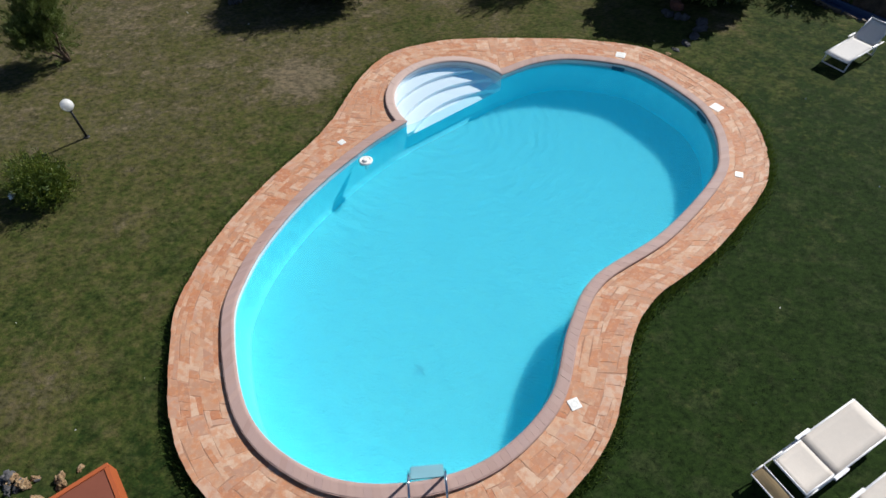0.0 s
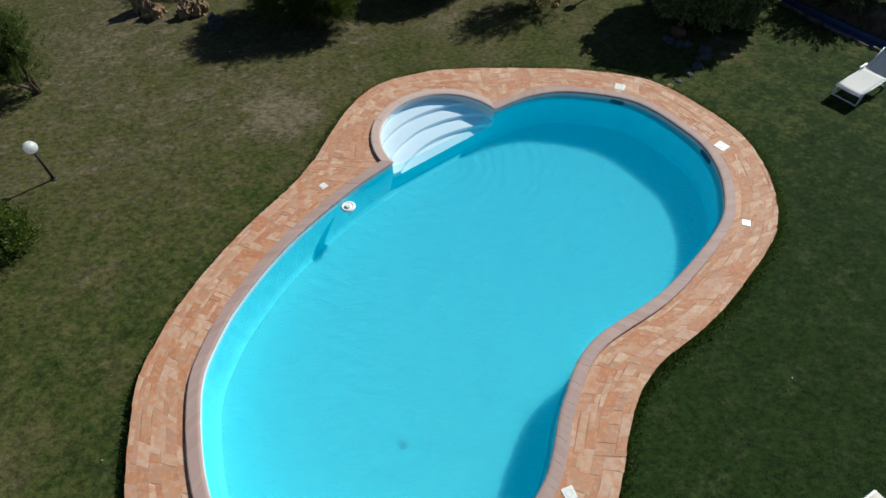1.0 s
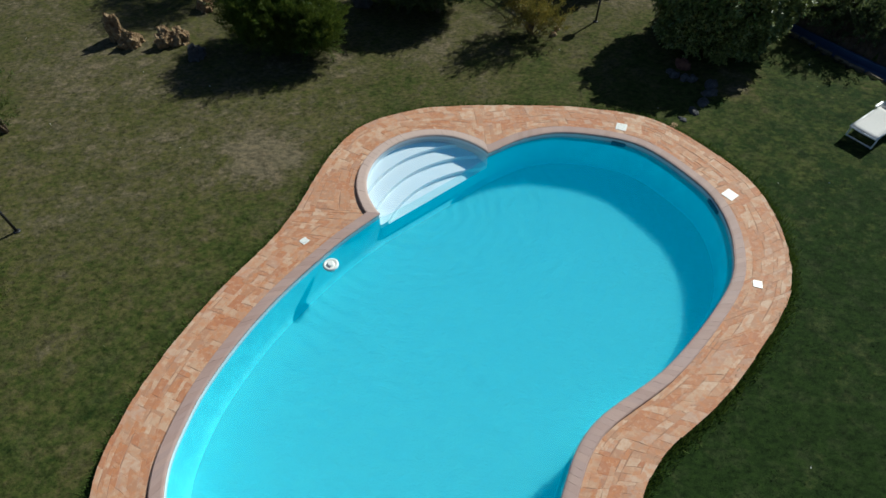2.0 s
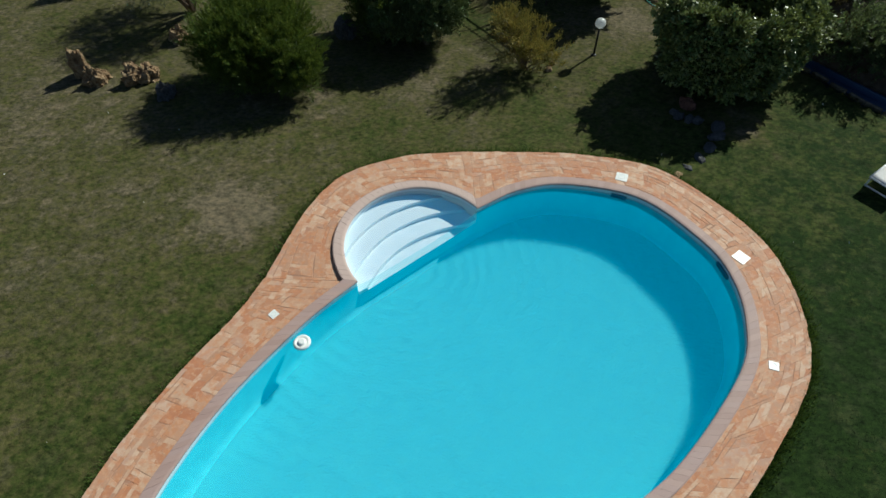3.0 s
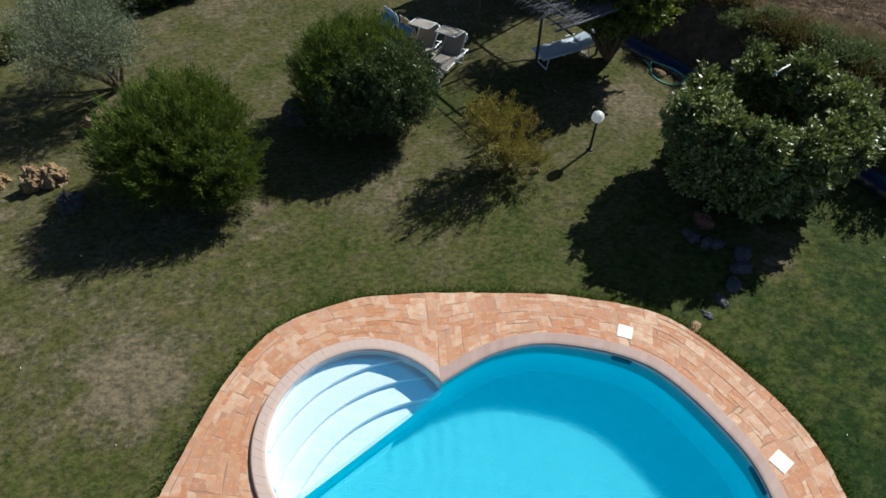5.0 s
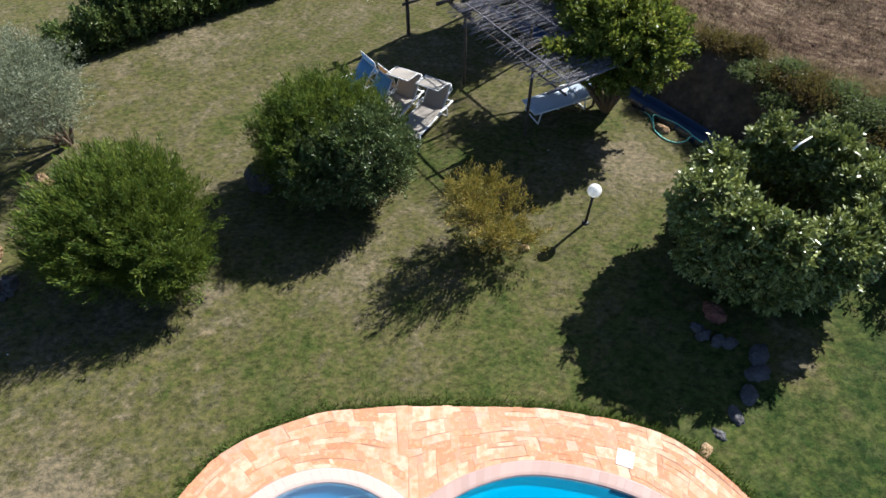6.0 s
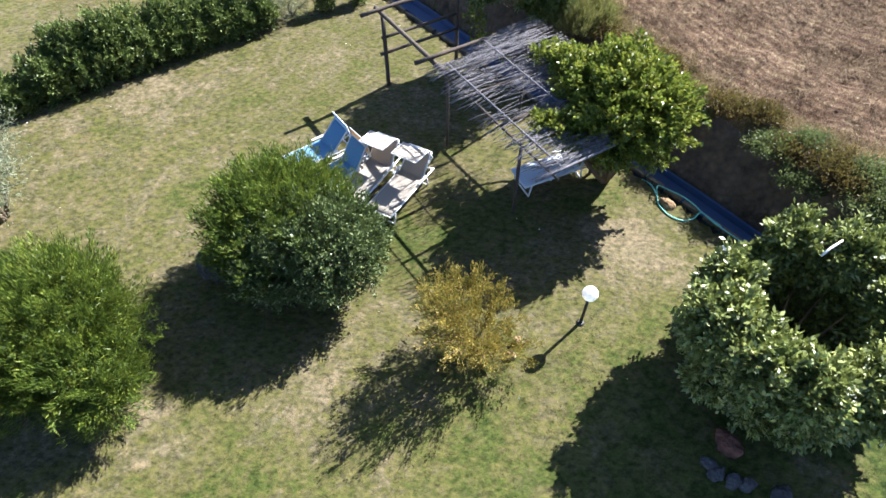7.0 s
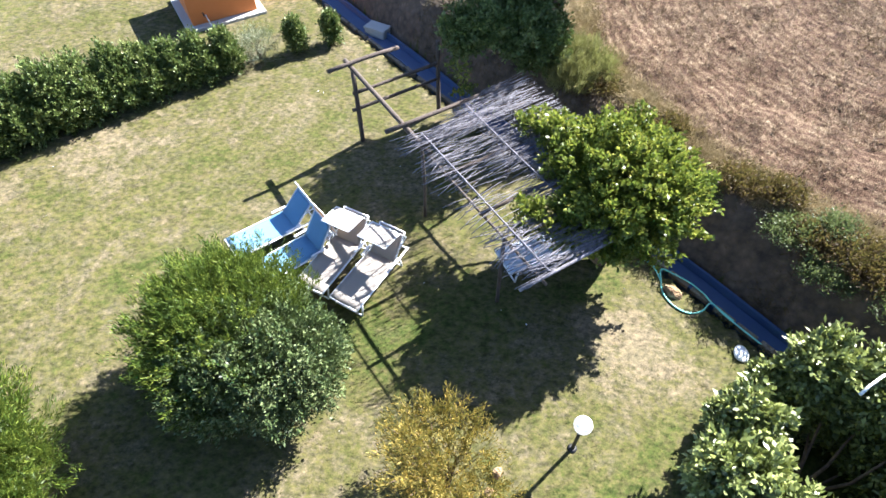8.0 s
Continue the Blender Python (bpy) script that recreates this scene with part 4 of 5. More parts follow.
def build_plants():
    # rounded broom bush
    shrub("broom_bush", -3.45, 18.12, [(0, 0.12, 1.20, 1.48, 1.38, 0.98), (0.15, 0.5, 1.38, 1.1, 1.0, 0.84), (-0.4, 0.1, 1.2, 1.15, 1.08, 0.88), (0.45, -0.22, 0.95, 0.90, 0.80, 0.70), (0.92, -0.62, 1.02, 0.72, 0.64, 0.64), (-0.5, -0.32, 1.12, 0.92, 0.82, 0.82), (1.02, -0.78, 0.75, 0.56, 0.50, 0.52)],
          100000, 0.110, 0.015, M_BROOM, "large rounded dark green bush of fine upright shoots on the lawn", "bush", clumps=3200, spread=0.35, lift=0.35, depth=0.38, lump=0.24, lumps=4.0, seed=21, core=80000, core_leaf=(0.10, 0.022))
    shrub("upright_bush", 0.22, 20.30, [(0, 0, 1.18, 1.32, 1.32, 1.10), (0.15, 0.35, 1.42, 1.02, 0.98, 0.78), (-0.38, 0.2, 1.08, 1.02, 1.05, 0.95)],
          80000, 0.095, 0.017, M_BROOM, "dense rounded evergreen bush of upright shoots beside the loungers", "bush", clumps=2900, spread=0.42, lift=0.4, depth=0.38, lump=0.24, lumps=4.0, seed=22, core=66000, core_leaf=(0.09, 0.022))
    shrub("glossy_bush", 0.98, 19.62, [(-0.02, 0.14, 1.18, 1.04, 0.98, 0.84), (0.13, 0.20, 1.34, 0.84, 0.80, 0.70), (-0.7, -0.12, 1.10, 0.76, 0.62, 0.70)],
          50000, 0.074, 0.033, M_PITTO, "evergreen bush with small glossy grey-green leaves, grown into its neighbour", "bush", clumps=2300, spread=0.55, lift=0.35, depth=0.3, lump=0.22, lumps=3.0, seed=29, core=9000, flat=0.6)
    ring = []
    spokes = ((0, 1.55, 1.50, 0.50), (38, 1.48, 1.48, 0.44), (72, 1.42, 1.46, 0.38), (150, 1.18, 1.52, 0.28), (185, 1.46, 1.58, 0.42), (215, 1.46, 1.64, 0.42), (245, 1.40, 1.62, 0.40), (280, 1.40, 1.52, 0.38), (312, 1.46, 1.48, 0.42), (338, 1.52, 1.5, 0.46))
    for deg, far, h, r in spokes:
        a = radians(deg)
        ring.append((far * math.cos(a), far * math.sin(a), h, r, r * 0.96, 0.50))
        ring.append((far * 0.9 * math.cos(a + 0.3), far * 0.9 * math.sin(a + 0.3), h * 0.48, r * 0.85, r * 0.85, 0.62))
    shrub("laurel_ring", 8.70, 17.72, ring, 150000, 0.105, 0.054, M_LAUREL, "broad evergreen laurel shrub grown in a ring with a hollow middle", "shrub", clumps=3900, spread=0.7, lift=0.08, depth=0.4, lump=0.26, lumps=3.0, stems=10, seed=23, core=80000, flat=1.3)
    # golden shrub
    gold = shrub("golden_shrub", 3.65, 18.15, [(-0.55, 0.35, 1.05, 0.36, 0.40, 0.48), (-0.42, -0.25, 1.15, 0.38, 0.30, 0.50), (0.10, -0.42, 0.70, 0.46, 0.28, 0.42), (0.52, -0.25, 0.48, 0.34, 0.28, 0.38), (0.42, 0.40, 0.65, 0.40, 0.34, 0.42), (-0.15, 0.65, 0.95, 0.46, 0.30, 0.42), (-0.5, 0.05, 1.40, 0.28, 0.30, 0.36), (0.0, 0.05, 0.40, 0.6, 0.5, 0.36)],
          14000, 0.075, 0.018, M_GOLD, "sparse golden-yellow shrub with feathery upright shoots", clumps=420, spread=0.45, lift=0.45, depth=0.8, lump=0.7, lumps=3.0, stems=26, stem_r=0.016, seed=24)
    # long feathery shoots that stand out of it
    rng = np.random.default_rng(124)
    for dx, dy, top in ((-0.95, -0.80, 1.75), (-0.80, -0.45, 1.90), (-1.00, 0.05, 1.60), (-0.85, 0.40, 1.65), (-0.35, -0.85, 1.50), (0.05, -0.90, 1.40), (-0.60, -0.95, 1.60), (-0.65, 0.80, 1.50), (0.10, 1.0, 1.25), (-1.05, -0.35, 1.45), (0.55, 0.75, 1.15), (-0.45, 0.25, 1.85)):
        top *= 0.90
        line = spline([(0, 0, 0), (dx * 0.35, dy * 0.35, top * 0.55), (dx * 0.8, dy * 0.8, top * 0.93), (dx, dy, top)], 6)
        shoot = part("shoot", tube_bm(line.tolist(), [0.012 - 0.009 * i / (len(line) - 1) for i in range(len(line))], 5), M_TRUNK, gold)
        at = resample(line, 150)[45:]
        at = np.repeat(at, 3, axis=0) + rng.normal(0, 0.045, (len(at) * 3, 3))
        fans("shoot_leaves", leaves(at, rng.normal(0, 0.6, at.shape) + np.array([dx, dy, 1.0]), 0.085, 0.018, rng, 0.5, 0.3), 4, M_GOLD, shoot)
    # bright tree over the pergola
    shrub("mulberry_tree", 6.90, 22.25, [(-0.04, 0.05, 2.05, 1.05, 1.10, 0.90), (0.34, -0.25, 1.95, 0.78, 0.84, 0.80), (-0.2, 0.55, 2.15, 0.78, 0.72, 0.70), (0.3, 0.68, 2.0, 0.72, 0.62, 0.66), (-0.35, -0.5, 1.95, 0.62, 0.62, 0.66), (-1.0, -0.4, 1.95, 0.30, 0.28, 0.18), (-1.35, -0.6, 1.95, 0.24, 0.22, 0.14), (-1.05, -0.85, 1.85, 0.25, 0.2, 0.14), (-1.75, -0.45, 1.97, 0.22, 0.2, 0.12), (-0.95, 1.35, 2.2, 0.32, 0.24, 0.2), (-1.3, 1.65, 2.15, 0.2, 0.2, 0.15), (-0.95, 0.75, 2.15, 0.25, 0.25, 0.2)],
          66000, 0.088, 0.056, M_FIG, "small tree with bright green rounded crown leaning over the pergola", "tree", clumps=1900, spread=0.7, lift=0.1, depth=0.45, lump=0.26, lumps=3.6, stems=14, stem_r=0.07, seed=25, core=9000)
    # olive
    shrub("olive_tree", -6.35, 21.95, [(-0.4, 0.2, 1.65, 1.2, 1.2, 0.75), (0.4, -0.5, 1.6, 0.8, 0.8, 0.6), (-0.9, 0.9, 1.75, 0.8, 0.8, 0.6), (-0.5, -0.9, 1.5, 0.8, 0.7, 0.5)],
          52000, 0.07, 0.016, M_OLIVE, "young olive tree with a silvery grey-green crown", "tree", clumps=3000, spread=0.6, lift=0.1, depth=0.7, lump=0.3, stems=10, stem_r=0.06, seed=26)
    # north-west conifer-like tree
    shrub("young_tree", -10.05, 14.5, [(-0.3, 0.0, 0.85, 0.62, 0.62, 0.65), (-0.15, 0.2, 1.35, 0.5, 0.5, 0.6), (-0.7, -0.1, 0.8, 0.4, 0.4, 0.4), (-0.25, 0.3, 1.85, 0.34, 0.34, 0.5)],
          30000, 0.075, 0.020, M_YOUNG, "young leaning evergreen tree on the lawn", "tree", clumps=700, spread=0.5, lift=0.45, depth=0.75, lump=0.55, lumps=4.0, stems=9, stem_r=0.045, seed=27, core=250)
    shrub("low_bush", -8.5, 9.2, [(0, 0, 0.32, 0.55, 0.55, 0.4), (0.2, -0.2, 0.3, 0.42, 0.42, 0.35), (-0.3, 0.2, 0.3, 0.42, 0.42, 0.35)],
          14000, 0.06, 0.016, M_BROOM, "low rounded green bush on the lawn", "bush", clumps=600, spread=0.5, lift=0.4, depth=0.6, lump=0.45, lumps=4.0, seed=28, core=2200)
    # hedge shrubs
    rnd = random.Random(9)
    feet = [(-7.75, 25.95, 0.60, 0.42), (-6.95, 26.50, 0.85, 0.52), (-6.25, 27.05, 1.25, 0.62), (-5.6, 27.5, 1.30, 0.60), (-4.95, 27.85, 1.2, 0.50), (-4.28, 28.3, 1.15, 0.44), (-3.65, 28.65, 1.0, 0.40), (-3.05, 29.0, 0.95, 0.34), (-2.45, 29.25, 0.92, 0.30), (-1.85, 29.6, 0.9, 0.27), (-0.06, 30.4, 0.72, 0.15), (0.9, 30.75, 0.66, 0.14)]
    for i, (x, y, h, w) in enumerate(feet):
        big = w > 0.2
        lobes = [(0, 0, h * 0.5, w, w * 0.8, h * 0.55), (rnd.uniform(-0.3, 0.3) * w, rnd.uniform(-0.2, 0.2) * w, h * 0.82, w * 0.62, w * 0.5, h * 0.42), (rnd.uniform(-0.6, 0.6) * w, rnd.uniform(-0.4, 0.4) * w, h * 0.75, w * 0.5, w * 0.5, h * 0.5)]
        if big:
            lobes += [(0.15, -0.20, h * 0.42, w * 0.95, w * 0.72, h * 0.46)]
        shrub("hedge_shrub", x, y, lobes, int(20000 * w), 0.095, 0.045, M_HEDGE, "dark green laurel shrub in the garden hedge" if big else "small separate young shrub at the hedge end", "shrub", "hedge shrubs", clumps=int(900 * w) + 40, spread=0.6, lift=0.35, depth=0.4, lump=0.28, stems=4, seed=40 + i, core=int(9000 * w))
    shrub("grey_shrub", -1.1, 30.1, [(0, 0, 0.4, 0.5, 0.4, 0.42)], 5000, 0.06, 0.014, M_OLIVE, "grey-green feathery shrub in the garden hedge", "shrub", "hedge shrubs", clumps=400, depth=0.8, lump=0.3, stems=5, seed=60)
    for i, (x, y) in enumerate(((-10.85, 23.33), (-10.32, 23.52), (-9.73, 23.80))):
        shrub("small_conifer", x, y, [(0, 0, 0.32, 0.19, 0.19, 0.34), (0.02, 0.03, 0.55, 0.11, 0.11, 0.26)], 3600, 0.06, 0.018, M_HEDGE, "small upright young conifer on the lawn", "shrub", "young conifers", clumps=260, depth=0.7, lift=0.5, stems=3, stem_r=0.02, seed=70 + i)
    # trees beyond the channel at the north end
    shrub("north_tree", 6.30, 27.9, [(0.55, 0.4, 2.85, 1.35, 1.25, 0.85), (1.3, 1.0, 2.55, 0.8, 0.8, 0.7), (-1.1, -0.80, 1.13, 0.92, 0.75, 0.45), (-1.95, -0.95, 0.93, 0.42, 0.38, 0.30), (-0.2, -0.85, 0.70, 0.62, 0.62, 0.62), (-0.7, -0.05, 1.6, 0.85, 0.65, 0.55)],
          76000, 0.10, 0.05, M_HEDGE, "tall dark leafy tree beyond the pergola, mostly in shade", "tree", clumps=3400, depth=0.5, lump=0.3, stems=14, stem_r=0.10, seed=80, core=14000)
    shrub("post_vine", 4.42, 27.16, [(0, 0, 0.95, 0.13, 0.12, 0.24), (0.06, -0.12, 0.62, 0.16, 0.15, 0.18), (-0.06, 0.22, 1.25, 0.12, 0.12, 0.18), (0.5, -0.45, 0.65, 0.12, 0.12, 0.14)], 520, 0.10, 0.062, M_FIG, "few yellow-green vine leaves climbing by the pergola post", "vine", clumps=60, depth=0.7, lump=0.4, stems=4, stem_r=0.010, seed=84)
    shrub("bank_sapling", 12.3, 17.4, [(0, 0, 0.85, 0.80, 0.8, 0.65), (-0.6, 0.3, 0.7, 0.5, 0.5, 0.5), (0.4, -0.6, 0.6, 0.55, 0.5, 0.5)], 9000, 0.09, 0.035, M_BRAMBLE, "thin straggling sapling on the earth bank", "shrub", clumps=420, depth=0.8, lump=0.5, stems=9, stem_r=0.016, seed=83)
    shrub("bank_grass_clump", 6.95, 26.75, [(0, 0, 0.26, 0.62, 0.58, 0.46), (-0.42, 0.30, 0.28, 0.45, 0.45, 0.42), (-0.25, -0.45, 0.22, 0.42, 0.40, 0.36), (0.45, -0.1, 0.18, 0.4, 0.4, 0.3)], 24000, 0.17, 0.010, M_CLUMP, "clump of tall yellow-green grass by the field", "grass clump", clumps=1100, depth=0.7, lump=0.4, lift=0.7, spread=0.4, stems=4, stem_r=0.01, seed=81)
    # brambles on the bank
    spots = ((6.6, 1.0, 0.5, 0), (5.2, 1.2, 0.5, 1), (4.1, 1.0, 0.45, 0), (3.0, 1.3, 0.45, 1), (1.9, 1.0, 0.35, 0), (0.6, 1.3, 0.35, 1), (-3.2, 1.5, 0.4, 1), (7.4, 1.5, 0.5, 0), (5.9, 1.7, 0.42, 0), (4.6, 1.65, 0.38, 0), (3.6, 1.6, 0.34, 0), (2.4, 1.55, 0.3, 0), (6.2, 0.8, 0.4, 1), (4.9, 0.75, 0.35, 0), (-1.2, 1.5, 0.3, 1), (2.8, 0.8, 0.32, 0), (3.4, 1.15, 0.36, 1), (4.4, 1.4, 0.40, 0), (5.4, 1.55, 0.45, 0), (6.9, 1.3, 0.5, 0), (1.3, 1.6, 0.28, 1), (0.2, 0.9, 0.28, 0), (2.2, 1.15, 0.30, 1))
    for i, (s, d, r, dry) in enumerate(spots):
        x, y = CH_POINT + CH_ALONG * s + CH_ACROSS * d
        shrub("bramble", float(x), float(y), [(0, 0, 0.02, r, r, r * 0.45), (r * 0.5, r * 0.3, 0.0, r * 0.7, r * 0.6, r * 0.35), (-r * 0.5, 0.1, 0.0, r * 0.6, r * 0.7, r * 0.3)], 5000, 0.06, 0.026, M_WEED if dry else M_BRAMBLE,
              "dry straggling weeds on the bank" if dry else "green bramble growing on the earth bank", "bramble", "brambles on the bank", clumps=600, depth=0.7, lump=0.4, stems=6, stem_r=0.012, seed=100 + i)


build_plants()


# ---- garden lamps ----
def garden_lamp(x, y):
    ob = base("garden_lamp", pose(x, y, float(lawn_z(x, y))), "globe garden lamp on a short black post, unlit", "lamp", "garden lamps")
    part("post", tube_bm([(0, 0, -0.05), (0, 0, 0.45), (0, 0, 0.80)], [0.032, 0.028, 0.028], 12), M_BLACK, ob, "black metal post")
    part("foot", tube_bm([(0, 0, -0.02), (0, 0, 0.015), (0, 0, 0.03)], [0.075, 0.075, 0.045], 16), M_BLACK, ob)
    part("collar", tube_bm([(0, 0, 0.775), (0, 0, 0.80), (0, 0, 0.83)], [0.04, 0.065, 0.06], 16), M_BLACK, ob)
    bm = bmesh.new()
    bmesh.ops.create_uvsphere(bm, u_segments=32, v_segments=20, radius=0.14, matrix=Matrix.Translation((0, 0, 0.945)))
    part("globe", bm, M_GLOBE, ob, "white opal globe", True)
    return ob


garden_lamp(5.64, 18.60)
garden_lamp(-8.36, 11.12)


# ---- loungers ----
def slab_bm(a, b, width, thick, sag=0.0, n=8):
    """A fabric panel from a to b (x, z), across the width."""
    bm = bmesh.new()
    rows = []
    for i in range(n + 1):
        t = i / n
        x, z = a[0] + (b[0] - a[0]) * t, a[1] + (b[1] - a[1]) * t
        row = []
        for k in range(7):
            v = -1 + 2 * k / 6
            row.append(Vector((x, v * width / 2, z - sag * (1 - v * v) * math.sin(math.pi * min(1, t + 0.05)))))
        rows.append(row)
    top = [[bm.verts.new(p) for p in r] for r in rows]
    low = [[bm.verts.new(p - Vector((0, 0, thick))) for p in r] for r in rows]
    for i in range(n):
        for k in range(6):
            bm.faces.new((top[i][k], top[i + 1][k], top[i + 1][k + 1], top[i][k + 1])).smooth = True
            bm.faces.new((low[i][k], low[i][k + 1], low[i + 1][k + 1], low[i + 1][k])).smooth = True
    for i in range(n):
        bm.faces.new((top[i][0], low[i][0], low[i + 1][0], top[i + 1][0]))
        bm.faces.new((top[i + 1][6], low[i + 1][6], low[i][6], top[i][6]))
    for k in range(6):
        bm.faces.new((top[0][k], top[0][k + 1], low[0][k + 1], low[0][k]))
        bm.faces.new((top[n][k + 1], top[n][k], low[n][k], low[n][k + 1]))
    return bm


def sun_lounger(m, label, back=50.0, hood=None, group="", cloth=None, shade=None):
    """Foot at x = 0, head towards +x. back: rise of the backrest in degrees; hood: its tilt, or None."""
    ob = base("sun_lounger", m, label, "sun lounger", group)
    cloth = cloth or M_SLING
    w, h, hinge = 0.62, 0.33, 1.28
    c, s = math.cos(radians(back)), math.sin(radians(back))
    end = (hinge + 0.64 * c, h + 0.64 * s)
    rail = bmesh.new()
    for v in (-1, 1):
        tube_bm([(0.0, v * w / 2, h), (0.6, v * w / 2, h), (hinge + 0.45, v * w / 2, h)], 0.021, 10, rail)
    for x, dz in ((0.0, 0.0), (0.66, -0.05), (hinge + 0.45, -0.03)):
        tube_bm([(x, -w / 2, h + dz), (x, 0, h + dz - 0.01), (x, w / 2, h + dz)], 0.019, 10, rail)
    part("frame", rail, M_ALU, ob, "white tubular frame")
    for x, lean in ((0.18, -0.06), (1.42, 0.06)):
        for v in (-1, 1):
            part("leg", tube_bm([(x, v * w / 2, h), (x + lean * 0.5, v * w / 2, h * 0.5), (x + lean, v * w / 2, 0.0)], 0.019, 10), M_ALU, ob)
        part("cross_bar", tube_bm([(x + lean, -w / 2, 0.02), (x + lean, 0, 0.02), (x + lean, w / 2, 0.02)], 0.017, 8), M_ALU, ob)
    part("seat", slab_bm((0.01, h + 0.022), (hinge, h + 0.022), w - 0.015, 0.008, 0.02), cloth, ob, "stretched sling fabric seat")
    bk = part("backrest", slab_bm((hinge, h + 0.03), end, w - 0.06, 0.010, 0.02), cloth, ob, "raised fabric backrest")
    fr = bmesh.new()
    for v in (-1, 1):
        tube_bm([(hinge, v * (w / 2 - 0.025), h + 0.01), ((hinge + end[0]) / 2, v * (w / 2 - 0.025), (h + end[1]) / 2), (end[0], v * (w / 2 - 0.025), end[1])], 0.017, 8, fr)
    tube_bm([(end[0], -w / 2 + 0.025, end[1]), (end[0], 0, end[1]), (end[0], w / 2 - 0.025, end[1])], 0.017, 8, fr)
    part("backrest_frame", fr, M_ALU, bk, "white tube round the backrest")
    for v in (-1, 1):
        part("armrest", box_bm(hinge - 0.22, hinge + 0.10, v * (w / 2 + 0.025) - 0.025, v * (w / 2 + 0.025) + 0.025, h + 0.06, h + 0.095, 0.012), M_ALU, ob, "white plastic armrest")
    if hood is not None:
        ch, sh = math.cos(radians(hood)), math.sin(radians(hood))
        p0 = (end[0] - 0.20, end[1] + 0.17) if hood < 60 else (end[0] + 0.08, end[1] - 0.30)
        p1 = (p0[0] - 0.48 * ch, p0[1] + 0.48 * sh)
        if hood < -30:
            p0, p1 = (end[0] + 0.34, 0.24), (end[0] + 0.14, end[1] - 0.08)
        hd = part("hood", slab_bm(p1, p0, w, 0.010, -0.015), M_BEIGE if hood < -30 else shade or cloth, ob, "lowered beige hood" if hood < -30 else "fabric sunshade hood")
        fr = bmesh.new()
        for v in (-1, 1):
            tube_bm([(p1[0], v * w / 2, p1[1]), ((p0[0] + p1[0]) / 2, v * w / 2, (p0[1] + p1[1]) / 2), (p0[0], v * w / 2, p0[1]), (end[0], v * w / 2, end[1] - 0.12), (hinge + 0.4 * c, v * w / 2, h + 0.4 * s)], 0.012, 8, fr)
        for p in (p0, p1):
            tube_bm([(p[0], -w / 2, p[1]), (p[0], 0, p[1]), (p[0], w / 2, p[1])], 0.012, 8, fr)
        part("hood_frame", fr, M_ALU, hd, "thin white hood frame")
    return ob


LAB_SHADE = "white-framed sun lounger, its cream sling coloured blue for shade"
LAB = "white-framed sun lounger with cream sling fabric and raised sunshade hood"
sun_lounger(pose(1.87, 21.37, float(lawn_z(1.9, 21.4)), 0, 0, 57), LAB, 48, 8, "loungers by the pergola", M_SLING_DIM, M_SLING_DIM)
sun_lounger(pose(1.20, 21.78, float(lawn_z(1.2, 21.8)), 0, 0, 59), LAB, 48, 8, "loungers by the pergola", M_SLING_DIM, M_SLING_DIM)
sun_lounger(pose(0.14, 22.10, float(lawn_z(0.1, 22.1)), 0, 0, 37), LAB_SHADE, 58, 80, "loungers by the pergola", M_SHADE_BLUE, M_BEIGE)
sun_lounger(pose(-0.45, 22.80, float(lawn_z(-0.5, 22.8)), 0, 0, 34), LAB_SHADE, 45, 78, "loungers by the pergola", M_SHADE_BLUE)
sun_lounger(pose(4.90, 22.10, float(lawn_z(4.9, 22.1)), 0, 0, 22), "white sun lounger under the reed roof, shade blue in its cloth", 15, None, "", M_SHADE_PALE)
sun_lounger(pose(10.70, 12.92, float(lawn_z(10.7, 12.9)), 0, 0, 33), "white sun lounger with raised backrest, alone on the lawn", 42, None, "", M_WHITE_CLOTH)
sun_lounger(pose(6.70, 3.30, float(lawn_z(6.7, 3.3)), 0, 0, 207.5), "white sun lounger with cream fabric and lowered beige hood", 8, -60, "loungers by the pool")
sun_lounger(pose(7.10, 2.42, float(lawn_z(7.1, 2.4)), 0, 0, 207.5), "white sun lounger beside another one on the lawn", 8, -60, "loungers by the pool")


# ---- ladder ----
def pool_ladder():
    ob = base("pool_ladder", pose(-0.20, 2.62, 0.0, 0, 0, 3), "chrome pool ladder with two curved handrails over the coping", "ladder")
    for v in (-0.26, 0.26):
        pts = [(v, -0.42, 0.0), (v, -0.42, 0.30)] + [Vector((v, -0.19, 0.42)) + Vector((0, -0.23 * math.cos(radians(a)), 0.23 * math.sin(radians(a)))) for a in range(0, 181, 20)] + [(v, 0.06, 0.1), (v, 0.08, -0.4), (v, 0.08, -0.95)]
        part("handrail", tube_bm(pts, 0.021, 12), M_CHROME, ob, "chrome handrail")
        part("rail_flange", tube_bm([(v, -0.42, 0.0), (v, -0.42, 0.02), (v, -0.42, 0.03)], [0.05, 0.05, 0.03], 16), M_CHROME, ob)
    for z, deep in ((0.06, 0.24), (-0.30, 0.14), (-0.58, 0.14), (-0.86, 0.14)):
        part("rung", box_bm(-0.25, 0.25, 0.05, deep, z - 0.015, z + 0.015, 0.008), M_TREAD, ob, "ribbed blue-grey ladder tread")
    return ob


pool_ladder()


